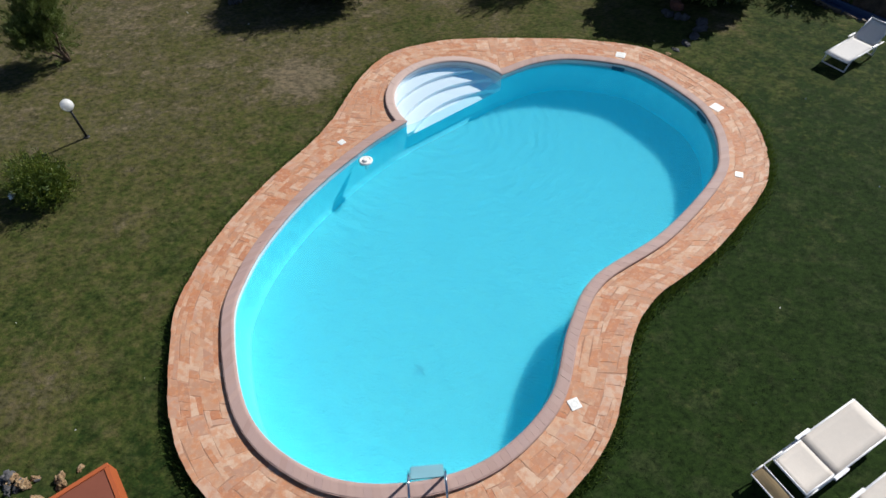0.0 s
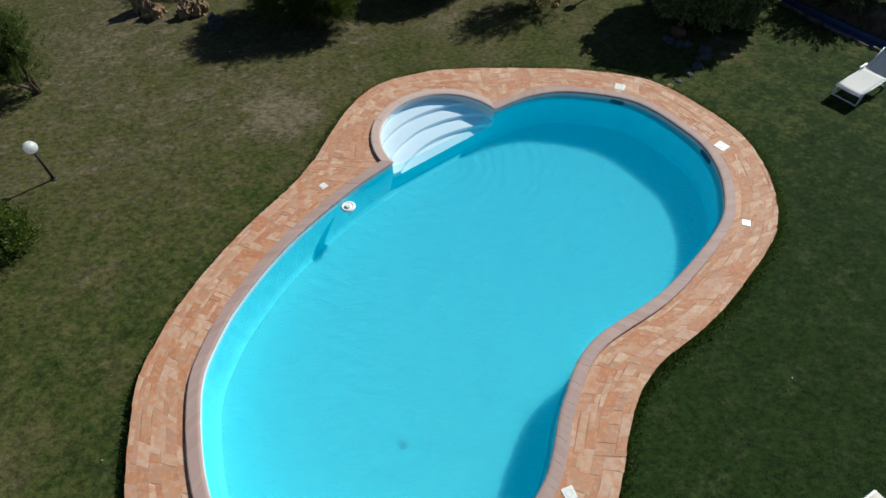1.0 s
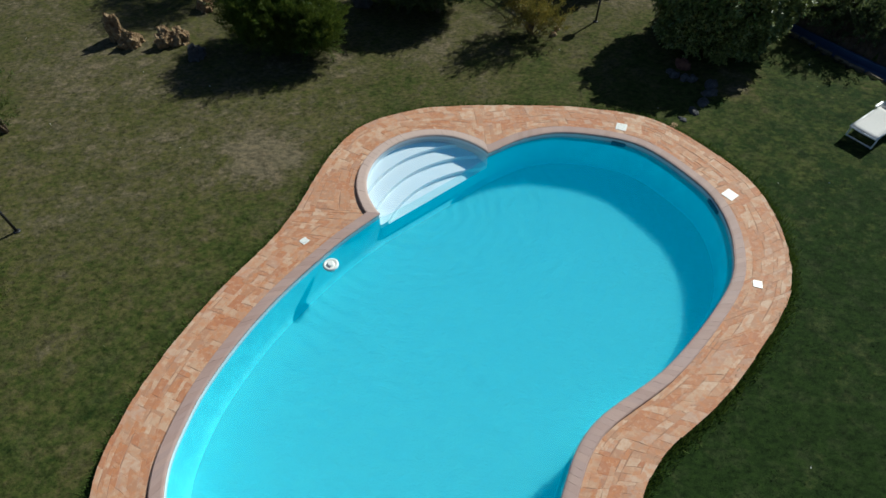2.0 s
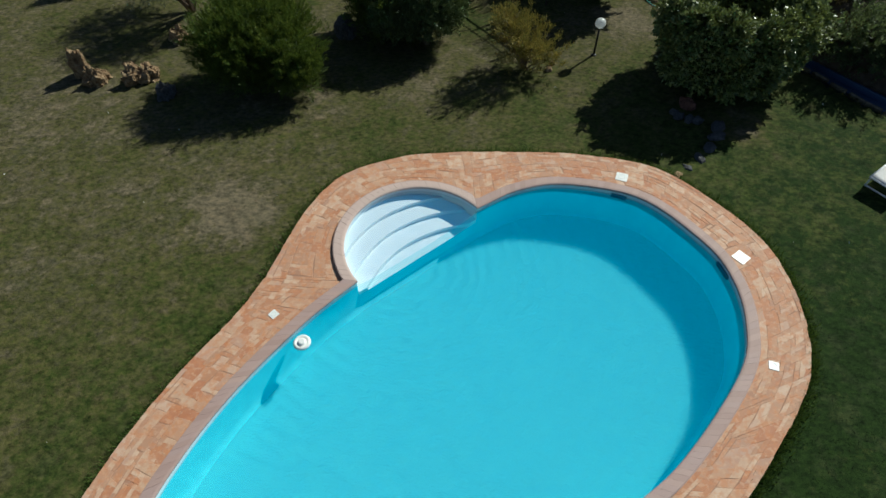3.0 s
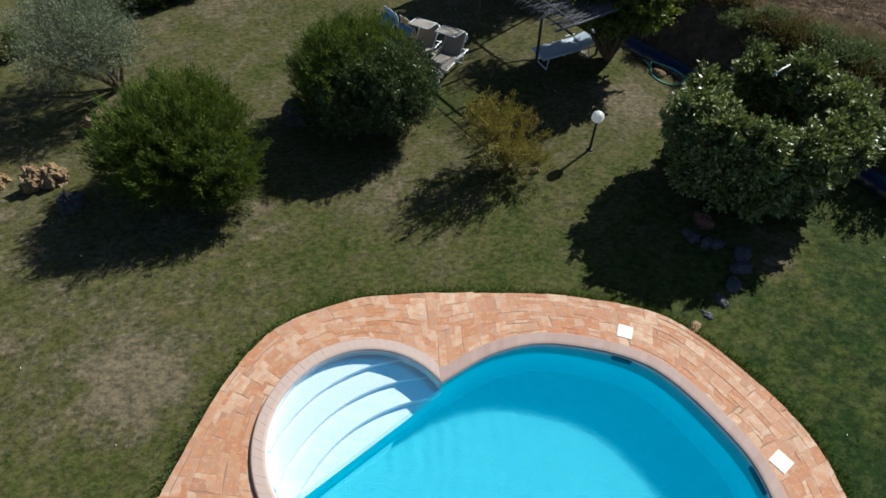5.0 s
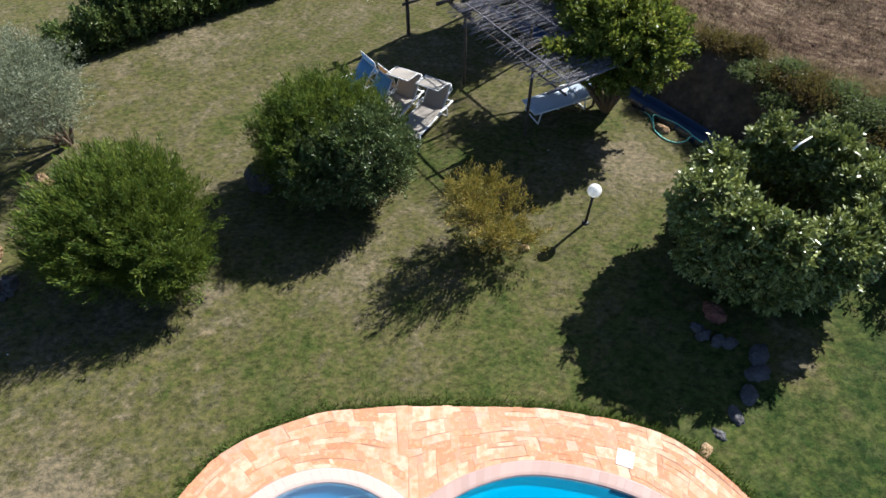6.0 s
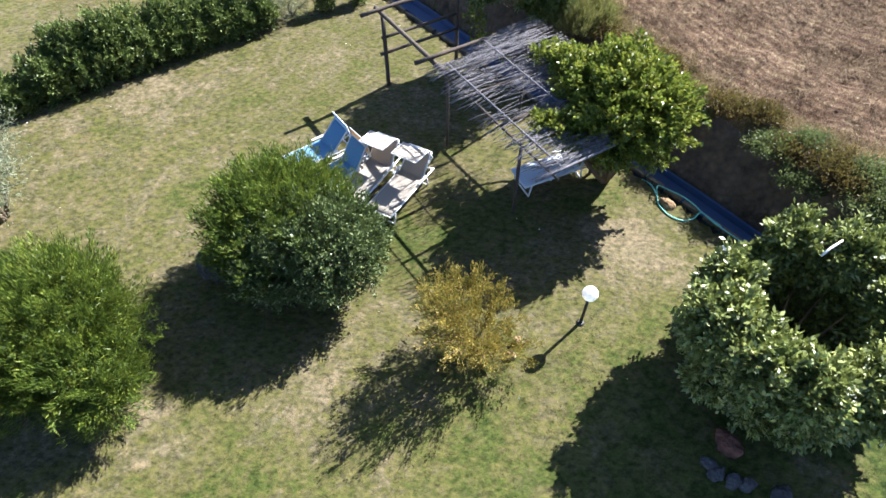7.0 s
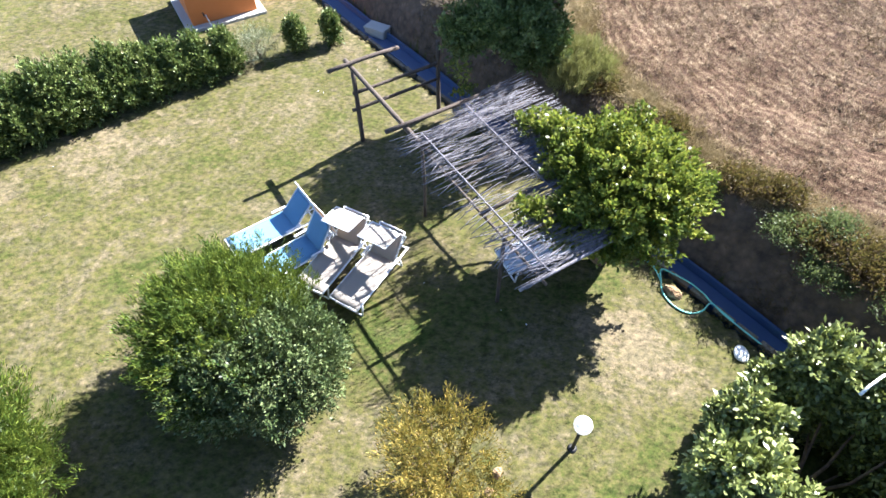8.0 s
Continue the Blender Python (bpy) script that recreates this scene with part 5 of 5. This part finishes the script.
# ---- skimmer lids and other small things round the pool ----
def lid(x, y, size, yaw, label):
    ob = base("skimmer_lid", pose(x, y, 0.004, 0, 0, yaw), label, "lid", "lids in the paving")
    h = size / 2
    part("cover", box_bm(-h, h, -h, h, -0.01, 0.010, 0.004), M_WHITE, ob)
    r = h * 0.55
    part("finger_ring", tube_bm(arc((0, 0, 0.011), r, 0, 360, 24, (1, 0, 0), (0, 1, 0)), 0.003, 6), plain("lid_groove", (0.68, 0.68, 0.67), 0.6), ob)


SQ = "square white plastic lid set in the stone paving"
lid(5.26, 13.71, 0.26, -22, SQ)
lid(7.09, 11.32, 0.27, -55, SQ)
lid(6.78, 8.94, 0.17, -20, SQ)
lid(-2.08, 10.40, 0.16, 45, SQ)
lid(2.20, 3.77, 0.19, 20, SQ)


def floater():
    ob = base("chlorine_floater", pose(-1.50, 9.82, WATER_Z - 0.05), "white round chlorine dispenser floating at the pool edge", "floater")
    prof = [(0.02, 0.02), (0.10, 0.0), (0.155, 0.035), (0.16, 0.065), (0.13, 0.09), (0.10, 0.075), (0.085, 0.06), (0.07, 0.10), (0.05, 0.115), (0.0, 0.118)]
    bm = bmesh.new()
    rings = [[bm.verts.new((r * math.cos(2 * math.pi * k / 28), r * math.sin(2 * math.pi * k / 28), z)) for k in range(28)] for r, z in prof[:-1]]
    for a, b in zip(rings, rings[1:]):
        for k in range(28):
            bm.faces.new((a[k], a[(k + 1) % 28], b[(k + 1) % 28], b[k])).smooth = True
    bm.faces.new(rings[-1])
    part("float_ring", bm, M_WHITE, ob)
    part("basket", tube_bm([(0, 0, 0.02), (0, 0, -0.08), (0, 0, -0.16)], [0.055, 0.055, 0.045], 16), M_WHITE, ob)


floater()


# ---- rocks ----
def rock(x, y, sx, sy, sz, material, label, seed, rough=0.35, category="rock", group="", sink=0.08, detail=4):
    rng = np.random.default_rng(seed)
    bm = bmesh.new()
    bmesh.ops.create_icosphere(bm, subdivisions=detail, radius=1)
    off = Vector(rng.uniform(-50, 50, 3))
    for v in bm.verts:
        p = v.co.copy()
        k = 1 + rough * (noise.noise(p * 1.3 + off) + 0.6 * noise.noise(p * 3.1 + off) + 0.4 * noise.noise(p * 7.0 + off))
        v.co = Vector((p.x * sx * k, p.y * sy * k, max(-0.4, p.z) * sz * k))
    ob = part("rock", bm, material, None, "", detail < 4)
    ob.matrix_basis = pose(x, y, float(ground_z(np.array(x), np.array(y))) + 0.4 * sz - sink, 0, 0, rng.uniform(0, 360))
    tagged(ob, label, category, group)


TU = "jagged ochre tufa rock standing on the lawn"
rock(-8.58, 18.66, 0.26, 0.21, 0.60, M_TUFA, TU, 1, 0.55, group="tufa rocks")
rock(-8.08, 18.28, 0.29, 0.22, 0.39, M_TUFA, TU, 2, 0.6, group="tufa rocks")
rock(-7.02, 18.31, 0.29, 0.24, 0.39, M_TUFA, TU, 3, 0.6, group="tufa rocks")
rock(-6.66, 18.43, 0.25, 0.23, 0.35, M_TUFA, TU, 4, 0.6, group="tufa rocks")
rock(-6.00, 17.55, 0.27, 0.22, 0.35, M_GREYROCK, "dark rough rock in the bush's shade", 5, 0.5)
rock(-6.32, 20.32, 0.30, 0.24, 0.36, M_TUFA, TU, 6, 0.6, group="tufa rocks")
rock(-1.40, 20.30, 0.34, 0.30, 0.48, M_GREYROCK, "dark rounded rock beside the glossy bush", 7, 0.25)
for i, (x, y, s) in enumerate(((8.06, 15.41, 0.24), (7.92, 15.06, 0.23), (7.62, 14.68, 0.20), (7.27, 14.33, 0.17), (6.90, 14.05, 0.13))):
    rock(x, y, s * 1.0, s * 0.68, s * 0.5, M_GREYROCK, "pale grey stone in a row on the lawn", 10 + i, 0.3, "stone", "stones in a row", 0.05, 3)
rock(7.55, 16.25, 0.23, 0.17, 0.20, M_REDROCK, "reddish stone in the shade of the laurel", 16, 0.35, "stone", "", 0.05, 3)
for i, (x, y) in enumerate(((7.16, 15.98), (7.22, 15.84), (7.46, 15.71), (7.63, 15.65))):
    rock(x, y, 0.15, 0.11, 0.12, M_GREYROCK, "small grey stone in the shade of the laurel", 17 + i, 0.35, "stone", "stones under the laurel", 0.04, 3)
rock(6.58, 13.78, 0.16, 0.09, 0.05, M_TUFA, "flat cream stone at the paving's edge", 22, 0.3, "stone", "", 0.02, 3)
rock(4.42, 18.28, 0.09, 0.08, 0.12, M_TUFA, "small cream stone by the golden shrub", 23, 0.3, "stone", "", 0.02, 3)
rock(4.28, 18.00, 0.10, 0.07, 0.10, M_TUFA, "small cream stone by the golden shrub", 24, 0.3, "stone", "", 0.02, 3)
rock(8.08, 21.45, 0.18, 0.12, 0.12, M_TUFA, "brown stone lying inside the hose loop", 25, 0.3, "stone", "", 0.03, 3)
rock(8.90, 20.10, 0.17, 0.13, 0.06, M_WHITE, "flat white stone on the channel kerb", 26, 0.08, "stone", "", 0.0, 3)
rock(-9.30, 9.15, 0.12, 0.07, 0.07, M_WHITE, "small white stone beside the low bush", 27, 0.2, "stone", "", 0.02, 3)
heap = random.Random(44)
for i in range(20):
    x, y, s = -6.35 + heap.gauss(0, 0.36), 2.86 + heap.gauss(0, 0.17), heap.uniform(0.05, 0.13)
    rock(x, y, s, s * 0.7, s * 0.8, M_TUFA if i % 3 else M_GREYROCK, "rough rubble piece in a heap on the grass", 30 + i, 0.7, "stone", "rubble heap", 0.03, 3)



STICK = part("cut_branch", tube_bm([(9.04, 18.44, 1.98), (9.22, 18.55, 2.03), (9.44, 18.66, 2.07)], [0.022, 0.02, 0.015], 8), M_WHITE)
tagged(STICK, "pale dead branch lying on the rim of the laurel", "branch")


# ---- hose ----
def build_hose():
    pts = [(9.30, 20.25), (8.90, 20.85), (8.72, 21.15), (8.52, 21.02), (8.25, 20.98), (8.02, 21.15), (7.90, 21.45), (7.95, 21.75), (8.02, 21.98), (8.22, 21.85), (8.48, 21.62), (8.66, 21.35), (8.74, 21.15), (9.0, 20.75)]
    line = spline([(x, y, float(lawn_z(x, y)) + (0.05 if across(x, y) > -0.52 else 0.02)) for x, y in pts], 8)
    ob = part("garden_hose", tube_bm(line.tolist(), 0.014, 8), M_HOSE)
    tagged(ob, "turquoise garden hose lying in a loop by the channel", "hose")
    part("hose_tail", tube_bm(spline([(7.95, 21.75, 0.0), (7.9, 22.05, 0.02), (7.78, 22.3, -0.05)], 8).tolist(), 0.017, 8), M_HOSE, ob)


build_hose()


# ---- pergola ----
PG_A, PG_B = np.array([0.493, -0.870]), np.array([0.870, 0.493])
PG_O = np.array([1.85, 26.30])


def pg(a, b, z):
    p = PG_O + PG_A * a + PG_B * b
    return (p[0], p[1], z)


def pole(name, p, q, r, parent, label="", bend=0.02, wood=None):
    a, b = Vector(p), Vector(q)
    mid = a.lerp(b, 0.5) + Vector((random.uniform(-bend, bend), random.uniform(-bend, bend), random.uniform(-bend, bend)))
    return part(name, tube_bm([a, a.lerp(mid, 0.5), mid, mid.lerp(b, 0.5), b], [r * 1.08, r, r * 0.98, r, r * 0.92], 8, None, 0.08), wood or M_WOOD, parent, label)


def build_pergola():
    ob = base("pergola", pose(0, 0, 0), "rustic pergola of dark round poles half covered with grey reeds", "pergola")
    H, W0, W1 = 1.84, 0.12, 2.28
    for a in (0.06, 3.0, 5.65):
        for b in (W0, W1):
            g = pg(a, b, 0)
            pole("post", (g[0], g[1], float(lawn_z(g[0], g[1])) - 0.1), pg(a, b, H), 0.052 if a < 1 else 0.036, ob)
    pole("beam", pg(-0.30, W0, H + 0.05), pg(3.3, W0, H + 0.04), 0.052, ob)
    for b in (W0, W1):
        pole("beam", pg(2.3, b, H - 0.02), pg(6.75, b, H - 0.02), 0.026, ob)
    for a, b0, b1, r in ((0.0, -0.42, 1.3, 0.048), (2.40, -0.32, W1 + 0.3, 0.045), (3.1, 0.0, W1 + 0.2, 0.035), (4.0, 0.0, W1 + 0.2, 0.035), (5.1, 0.0, W1 + 0.2, 0.035)):
        pole("cross_beam", pg(a, b0, H + 0.13), pg(a, b1, H + 0.13), r, ob)
    pole("cross_beam", pg(6.72, -0.4, H + 0.20), pg(6.72, W1 + 0.2, H + 0.20), 0.028, ob, "weathered grey end pole", 0.02, M_REED)
    pole("rail", pg(0.06, 0.05, 1.27), pg(0.06, W1, 1.27), 0.042, ob)
    pole("rail", pg(0.06, -0.02, 0.84), pg(0.06, W1, 0.84), 0.042, ob)
    roof = part("roof", tube_bm([pg(2.9, 0.18, H + 0.24), pg(4.6, 0.16, H + 0.26), pg(6.7, 0.17, H + 0.24)], 0.016, 6), M_REED, ob, "patchy roof of weathered grey reeds")
    part("ridge_pole", tube_bm([pg(2.6, 1.35, H + 0.24), pg(4.4, 1.30, H + 0.26), pg(6.3, 1.33, H + 0.24)], 0.014, 6), M_REED, ob, "thin grey pole holding the reeds down")
    rnd = random.Random(17)
    loose = bmesh.new()
    singles = 0
    for i in range(1900):
        a = 2.35 + 4.35 * rnd.random()
        b0 = rnd.uniform(-0.5, 1.9)
        thin = smooth(3.05, 3.5, a) * smooth(6.9, 6.3, a) * smooth(1.5, 0.5, b0 + 0.35 * math.sin(a * 5))
        if rnd.random() < 0.72 * thin + 0.38 * (vnoise(a, b0, 2.2, 3.0) > 0.55) or a < 2.95 - 0.3 * b0:
            continue
        ln = rnd.uniform(0.5, 1.6)
        sk = rnd.uniform(-0.10, 0.10)
        z = H + 0.19 + rnd.uniform(0, 0.06)
        p, q = Vector(pg(a - sk, b0, z)), Vector(pg(a + sk, min(b0 + ln, W1 + 0.7), z + rnd.uniform(-0.03, 0.03)))
        m = p.lerp(q, 0.5) + Vector((rnd.uniform(-0.03, 0.03), rnd.uniform(-0.03, 0.03), rnd.uniform(0, 0.03)))
        if singles > 290:
            tube_bm([p, m, q], [0.0062, 0.0055, 0.003], 4, loose)
        else:
            singles += 1
            part("reed", tube_bm([p, m, q], [0.0062, 0.0055, 0.003], 4), M_REED, roof)
    # ragged ends hanging over the south-west edge
    for i in range(90):
        a, b0 = rnd.uniform(2.8, 6.6), rnd.uniform(-0.5, -0.02)
        sk, ln, z = rnd.uniform(-0.12, 0.12), rnd.uniform(0.35, 0.95), H + 0.20 + rnd.uniform(0, 0.05)
        p, q = Vector(pg(a - sk, b0, z - 0.04)), Vector(pg(a + sk, b0 + ln, z + 0.02))
        tube_bm([p, p.lerp(q, 0.5) + Vector((0, 0, 0.02)), q], [0.006, 0.006, 0.003], 4, loose)
    tagged(part("reeds", loose, M_REED, roof), kind="stuff")


build_pergola()


# ---- hut and blocks ----
def build_hut():
    ob = base("garden_hut", pose(-3.45, 31.45, -0.22, 0, 0, 27.3), "small orange-plastered hut on a white concrete plinth", "hut")
    part("plinth", box_bm(0.0, 2.44, 0.0, 2.4, -0.3, 0.14, 0.015), M_CONCRETE, ob, "pale concrete plinth")
    part("wall", box_bm(0.24, 2.22, 0.24, 2.16, 0.14, 1.25, 0.01), M_ORANGE, ob, "orange plaster wall")
    part("roof", box_bm(0.16, 2.30, 0.16, 2.24, 1.25, 1.33, 0.02), plain("hut_roof", (0.45, 0.22, 0.12), 0.85, grain=14, depth=0.4), ob, "flat tiled roof slab")
    part("water_tap", tube_bm([(0.62, 0.25, 0.45), (0.62, 0.15, 0.45), (0.62, 0.13, 0.38)], 0.02, 8), M_BLACK, ob, "black outdoor tap")
    part("pipe", tube_bm([(0.68, 0.22, 0.40), (0.70, 0.12, 0.25), (0.72, -0.02, 0.15), (0.74, -0.08, 0.0)], 0.018, 8), M_WHITE, ob, "white hanging pipe")


build_hut()


def build_block():
    ob = base("stone_block", pose(2.2, 31.25, -0.33, 0, 0, -33), "pale stone block at the channel's end", "block")
    part("body", box_bm(-0.34, 0.34, -0.2, 0.2, 0, 0.32, 0.02), M_CONCRETE, ob)
    part("cap", box_bm(-0.36, 0.36, -0.22, 0.22, 0.32, 0.38, 0.015), M_CONCRETE, ob, "white cap slab")


build_block()


def build_chest():
    ob = base("garden_chest", pose(-5.03, 3.07, float(lawn_z(-5.0, 3.0)), 0, 0, 216), "orange-brown wooden chest with a worn brown lid", "chest")
    part("body", box_bm(0.0, 1.5, 0.0, 0.9, 0.0, 0.28, 0.01), M_RUST, ob, "orange-brown wooden sides")
    part("lid", box_bm(0.07, 1.45, 0.07, 0.83, 0.28, 0.30, 0.006), M_BROWN, ob, "worn brown lid")
    for x0, x1, y0, y1 in ((0.0, 1.5, 0.0, 0.07), (0.0, 1.5, 0.83, 0.9), (0.0, 0.07, 0.07, 0.83), (1.45, 1.5, 0.07, 0.83)):
        part("edge_board", box_bm(x0, x1, y0, y1, 0.28, 0.315, 0.006), M_RUST, ob)


build_chest()


# ---- bank, field and grass cover ----
def tufts(name, x, y, n, height, width, material, rng, label, lean=0.6, z=ground_z, blades=1, wide=0.03):
    """Grass: tufts of single bent blades (triangles) round the places given."""
    x, y = np.repeat(x, blades), np.repeat(y, blades)
    tall = np.repeat(rng.uniform(0.55, 1.5, len(x) // blades), blades)
    x, y = x + rng.normal(0, wide, len(x)), y + rng.normal(0, wide, len(x))
    zz = z(x, y)
    p = np.stack([x, y, zz - 0.004], 1)
    a = rng.uniform(0, 2 * math.pi, len(x))
    h = height * tall * rng.uniform(0.6, 1.25, len(x))
    ln = lean * rng.uniform(0.2, 1.6, len(x))
    b = a + rng.normal(0, 0.9, len(x)) + math.pi / 2
    tip = p + np.stack([np.cos(b) * h * ln, np.sin(b) * h * ln, h], 1)
    w = width * rng.uniform(0.6, 1.3, len(x)) / 2
    s = np.stack([np.cos(a) * w, np.sin(a) * w, 0 * a], 1)
    ob = fans(name, np.stack([p - s, p + s, tip], 1).reshape(-1, 3), 3, material)
    return tagged(ob, label, "grass", kind="stuff")


def scatter(n, x0, x1, y0, y1, rng):
    return rng.uniform(x0, x1, n), rng.uniform(y0, y1, n)


def build_cover():
    rng = np.random.default_rng(31)
    x, y = scatter(175000, -13.5, 15.5, -2.0, 34.0, rng)
    keep = across(x, y) < -0.46
    # what the walk never comes near is left to the soil
    keep &= (y < 24) | (x > -9)
    keep &= (x < 13.5 - 0.05 * y) & (y > 1.0)
    pts = np.stack([x, y], 1)
    keep[keep] &= ~inside(grow(DECK, 0.02), pts[keep])
    x, y = x[keep], y[keep]
    tufts("lawn_grass", x, y, len(x), 0.009, 0.030, M_BLADE, rng, "short mown grass of the lawn, green and straw-dry", 3.0, lawn_z, 8, 0.05)
    # longer grass along the paving
    edge = resample(np.vstack([DECK, DECK[:1]]), 9000)
    j = rng.integers(0, 9000, 46000)
    q = edge[j] + rng.normal(0, 1, (46000, 2)) * 0.09
    q = q[~inside(grow(DECK, -0.01), q)]
    tufts("edge_grass", q[:, 0], q[:, 1], len(q), 0.105, 0.014, M_EDGE, rng, "longer grass fringe along the stone paving", 0.5)
    # bank weeds
    s, d = rng.uniform(-9, 9.5, 24000), 0.32 + 1.25 * rng.random(24000) ** 1.5
    b = CH_POINT + CH_ALONG * s[:, None] + CH_ACROSS * d[:, None]
    b = b[wavy(b[:, 0], b[:, 1], 1.9, 3.3) + rng.normal(0, 0.35, len(b)) > 0.0]
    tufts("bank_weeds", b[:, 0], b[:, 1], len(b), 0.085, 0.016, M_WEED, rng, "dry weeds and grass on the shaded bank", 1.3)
    # pale grass along the field's edge
    a, r = rng.uniform(radians(165), radians(275), 24000), 9.5 - rng.normal(0.05, 0.22, 24000)
    b = np.stack([17.0 + r * np.cos(a), 29.0 + r * np.sin(a)], 1)
    b = b[(wavy(b[:, 0], b[:, 1], 1.5, 7.3) + rng.normal(0, 0.4, len(b)) > -0.3) & (across(b[:, 0], b[:, 1]) > 1.1)]
    tufts("field_edge_grass", b[:, 0], b[:, 1], len(b), 0.10, 0.013, M_DRYGRASS, rng, "pale dry grass along the edge of the field", 1.2, ground_z, 4, 0.05)
    # field stubble
    s, d = rng.uniform(-12, 9.5, 90000), rng.uniform(1.2, 12, 90000)
    b = CH_POINT + CH_ALONG * s[:, None] + CH_ACROSS * d[:, None]
    f = headland(b[:, 0], b[:, 1])
    b = b[(f > -0.1) & (np.sin(f * 26.0 + 2.5 * wavy(b[:, 0], b[:, 1], 0.9, 4.0)) + 1.6 * (vnoise(b[:, 0], b[:, 1], 0.9, 8.0) - 0.5) + rng.normal(0, 0.5, len(f)) > 0.55)]
    tufts("field_stubble", b[:, 0], b[:, 1], len(b), 0.08, 0.016, M_STRAW, rng, "dry straw stubble on the bare field", 1.4, ground_z, 4, 0.05)


def build_litter():
    """Pale fallen leaves strewn on the lawn."""
    rng = np.random.default_rng(91)
    x, y = scatter(110, -12.0, 11.0, 1.5, 30.0, rng)
    pts = np.stack([x, y], 1)
    ok = ~inside(grow(DECK, 0.1), pts) & (across(x, y) < -0.6)
    x, y = x[ok], y[ok]
    spots = np.stack([x, y, lawn_z(x, y) + 0.022], 1)
    ob = fans("fallen_leaves", leaves(spots, np.zeros((len(x), 3)), 0.04, 0.03, rng, 1.0, 0.0), 4, M_WHITE)
    tagged(ob, "small pale fallen leaves on the lawn", "leaves", kind="stuff")


def build_clods():
    """Earth clods and stones strewn over the field, in loose rows."""
    rng = np.random.default_rng(77)
    n = 2600
    s, d = rng.uniform(-11, 9, n), rng.uniform(1.7, 11, n)
    p = CH_POINT + CH_ALONG * s[:, None] + CH_ACROSS * d[:, None]
    p = p[headland(p[:, 0], p[:, 1]) > 0.05]
    n = len(p)
    z = ground_z(p[:, 0], p[:, 1])
    r = 0.018 + 0.030 * rng.random(n) ** 2.5
    cube = np.array([(1, 0, 0), (0, 1, 0), (-1, 0, 0), (0, -1, 0), (0, 0, 0.45)], float)
    tri = [(0, 1, 4), (1, 2, 4), (2, 3, 4), (3, 0, 4)]
    v = cube[None] * rng.uniform(0.6, 1.4, (n, 5, 3)) * r[:, None, None]
    a = rng.uniform(0, 6.28, n)
    x = v[..., 0] * np.cos(a)[:, None] - v[..., 1] * np.sin(a)[:, None]
    y = v[..., 0] * np.sin(a)[:, None] + v[..., 1] * np.cos(a)[:, None]
    co = np.stack([x + p[:, :1], y + p[:, 1:], v[..., 2] + z[:, None] - 0.003], -1)
    ob = solid("field_clods", co.reshape(-1, 3), (np.array(tri)[None] + 5 * np.arange(n)[:, None, None]).reshape(-1, 3), M_FIELD)
    tagged(ob, "brown earth clods strewn over the stubble field", "clods", kind="stuff")


build_cover()
build_litter()
build_clods()
build_deck()
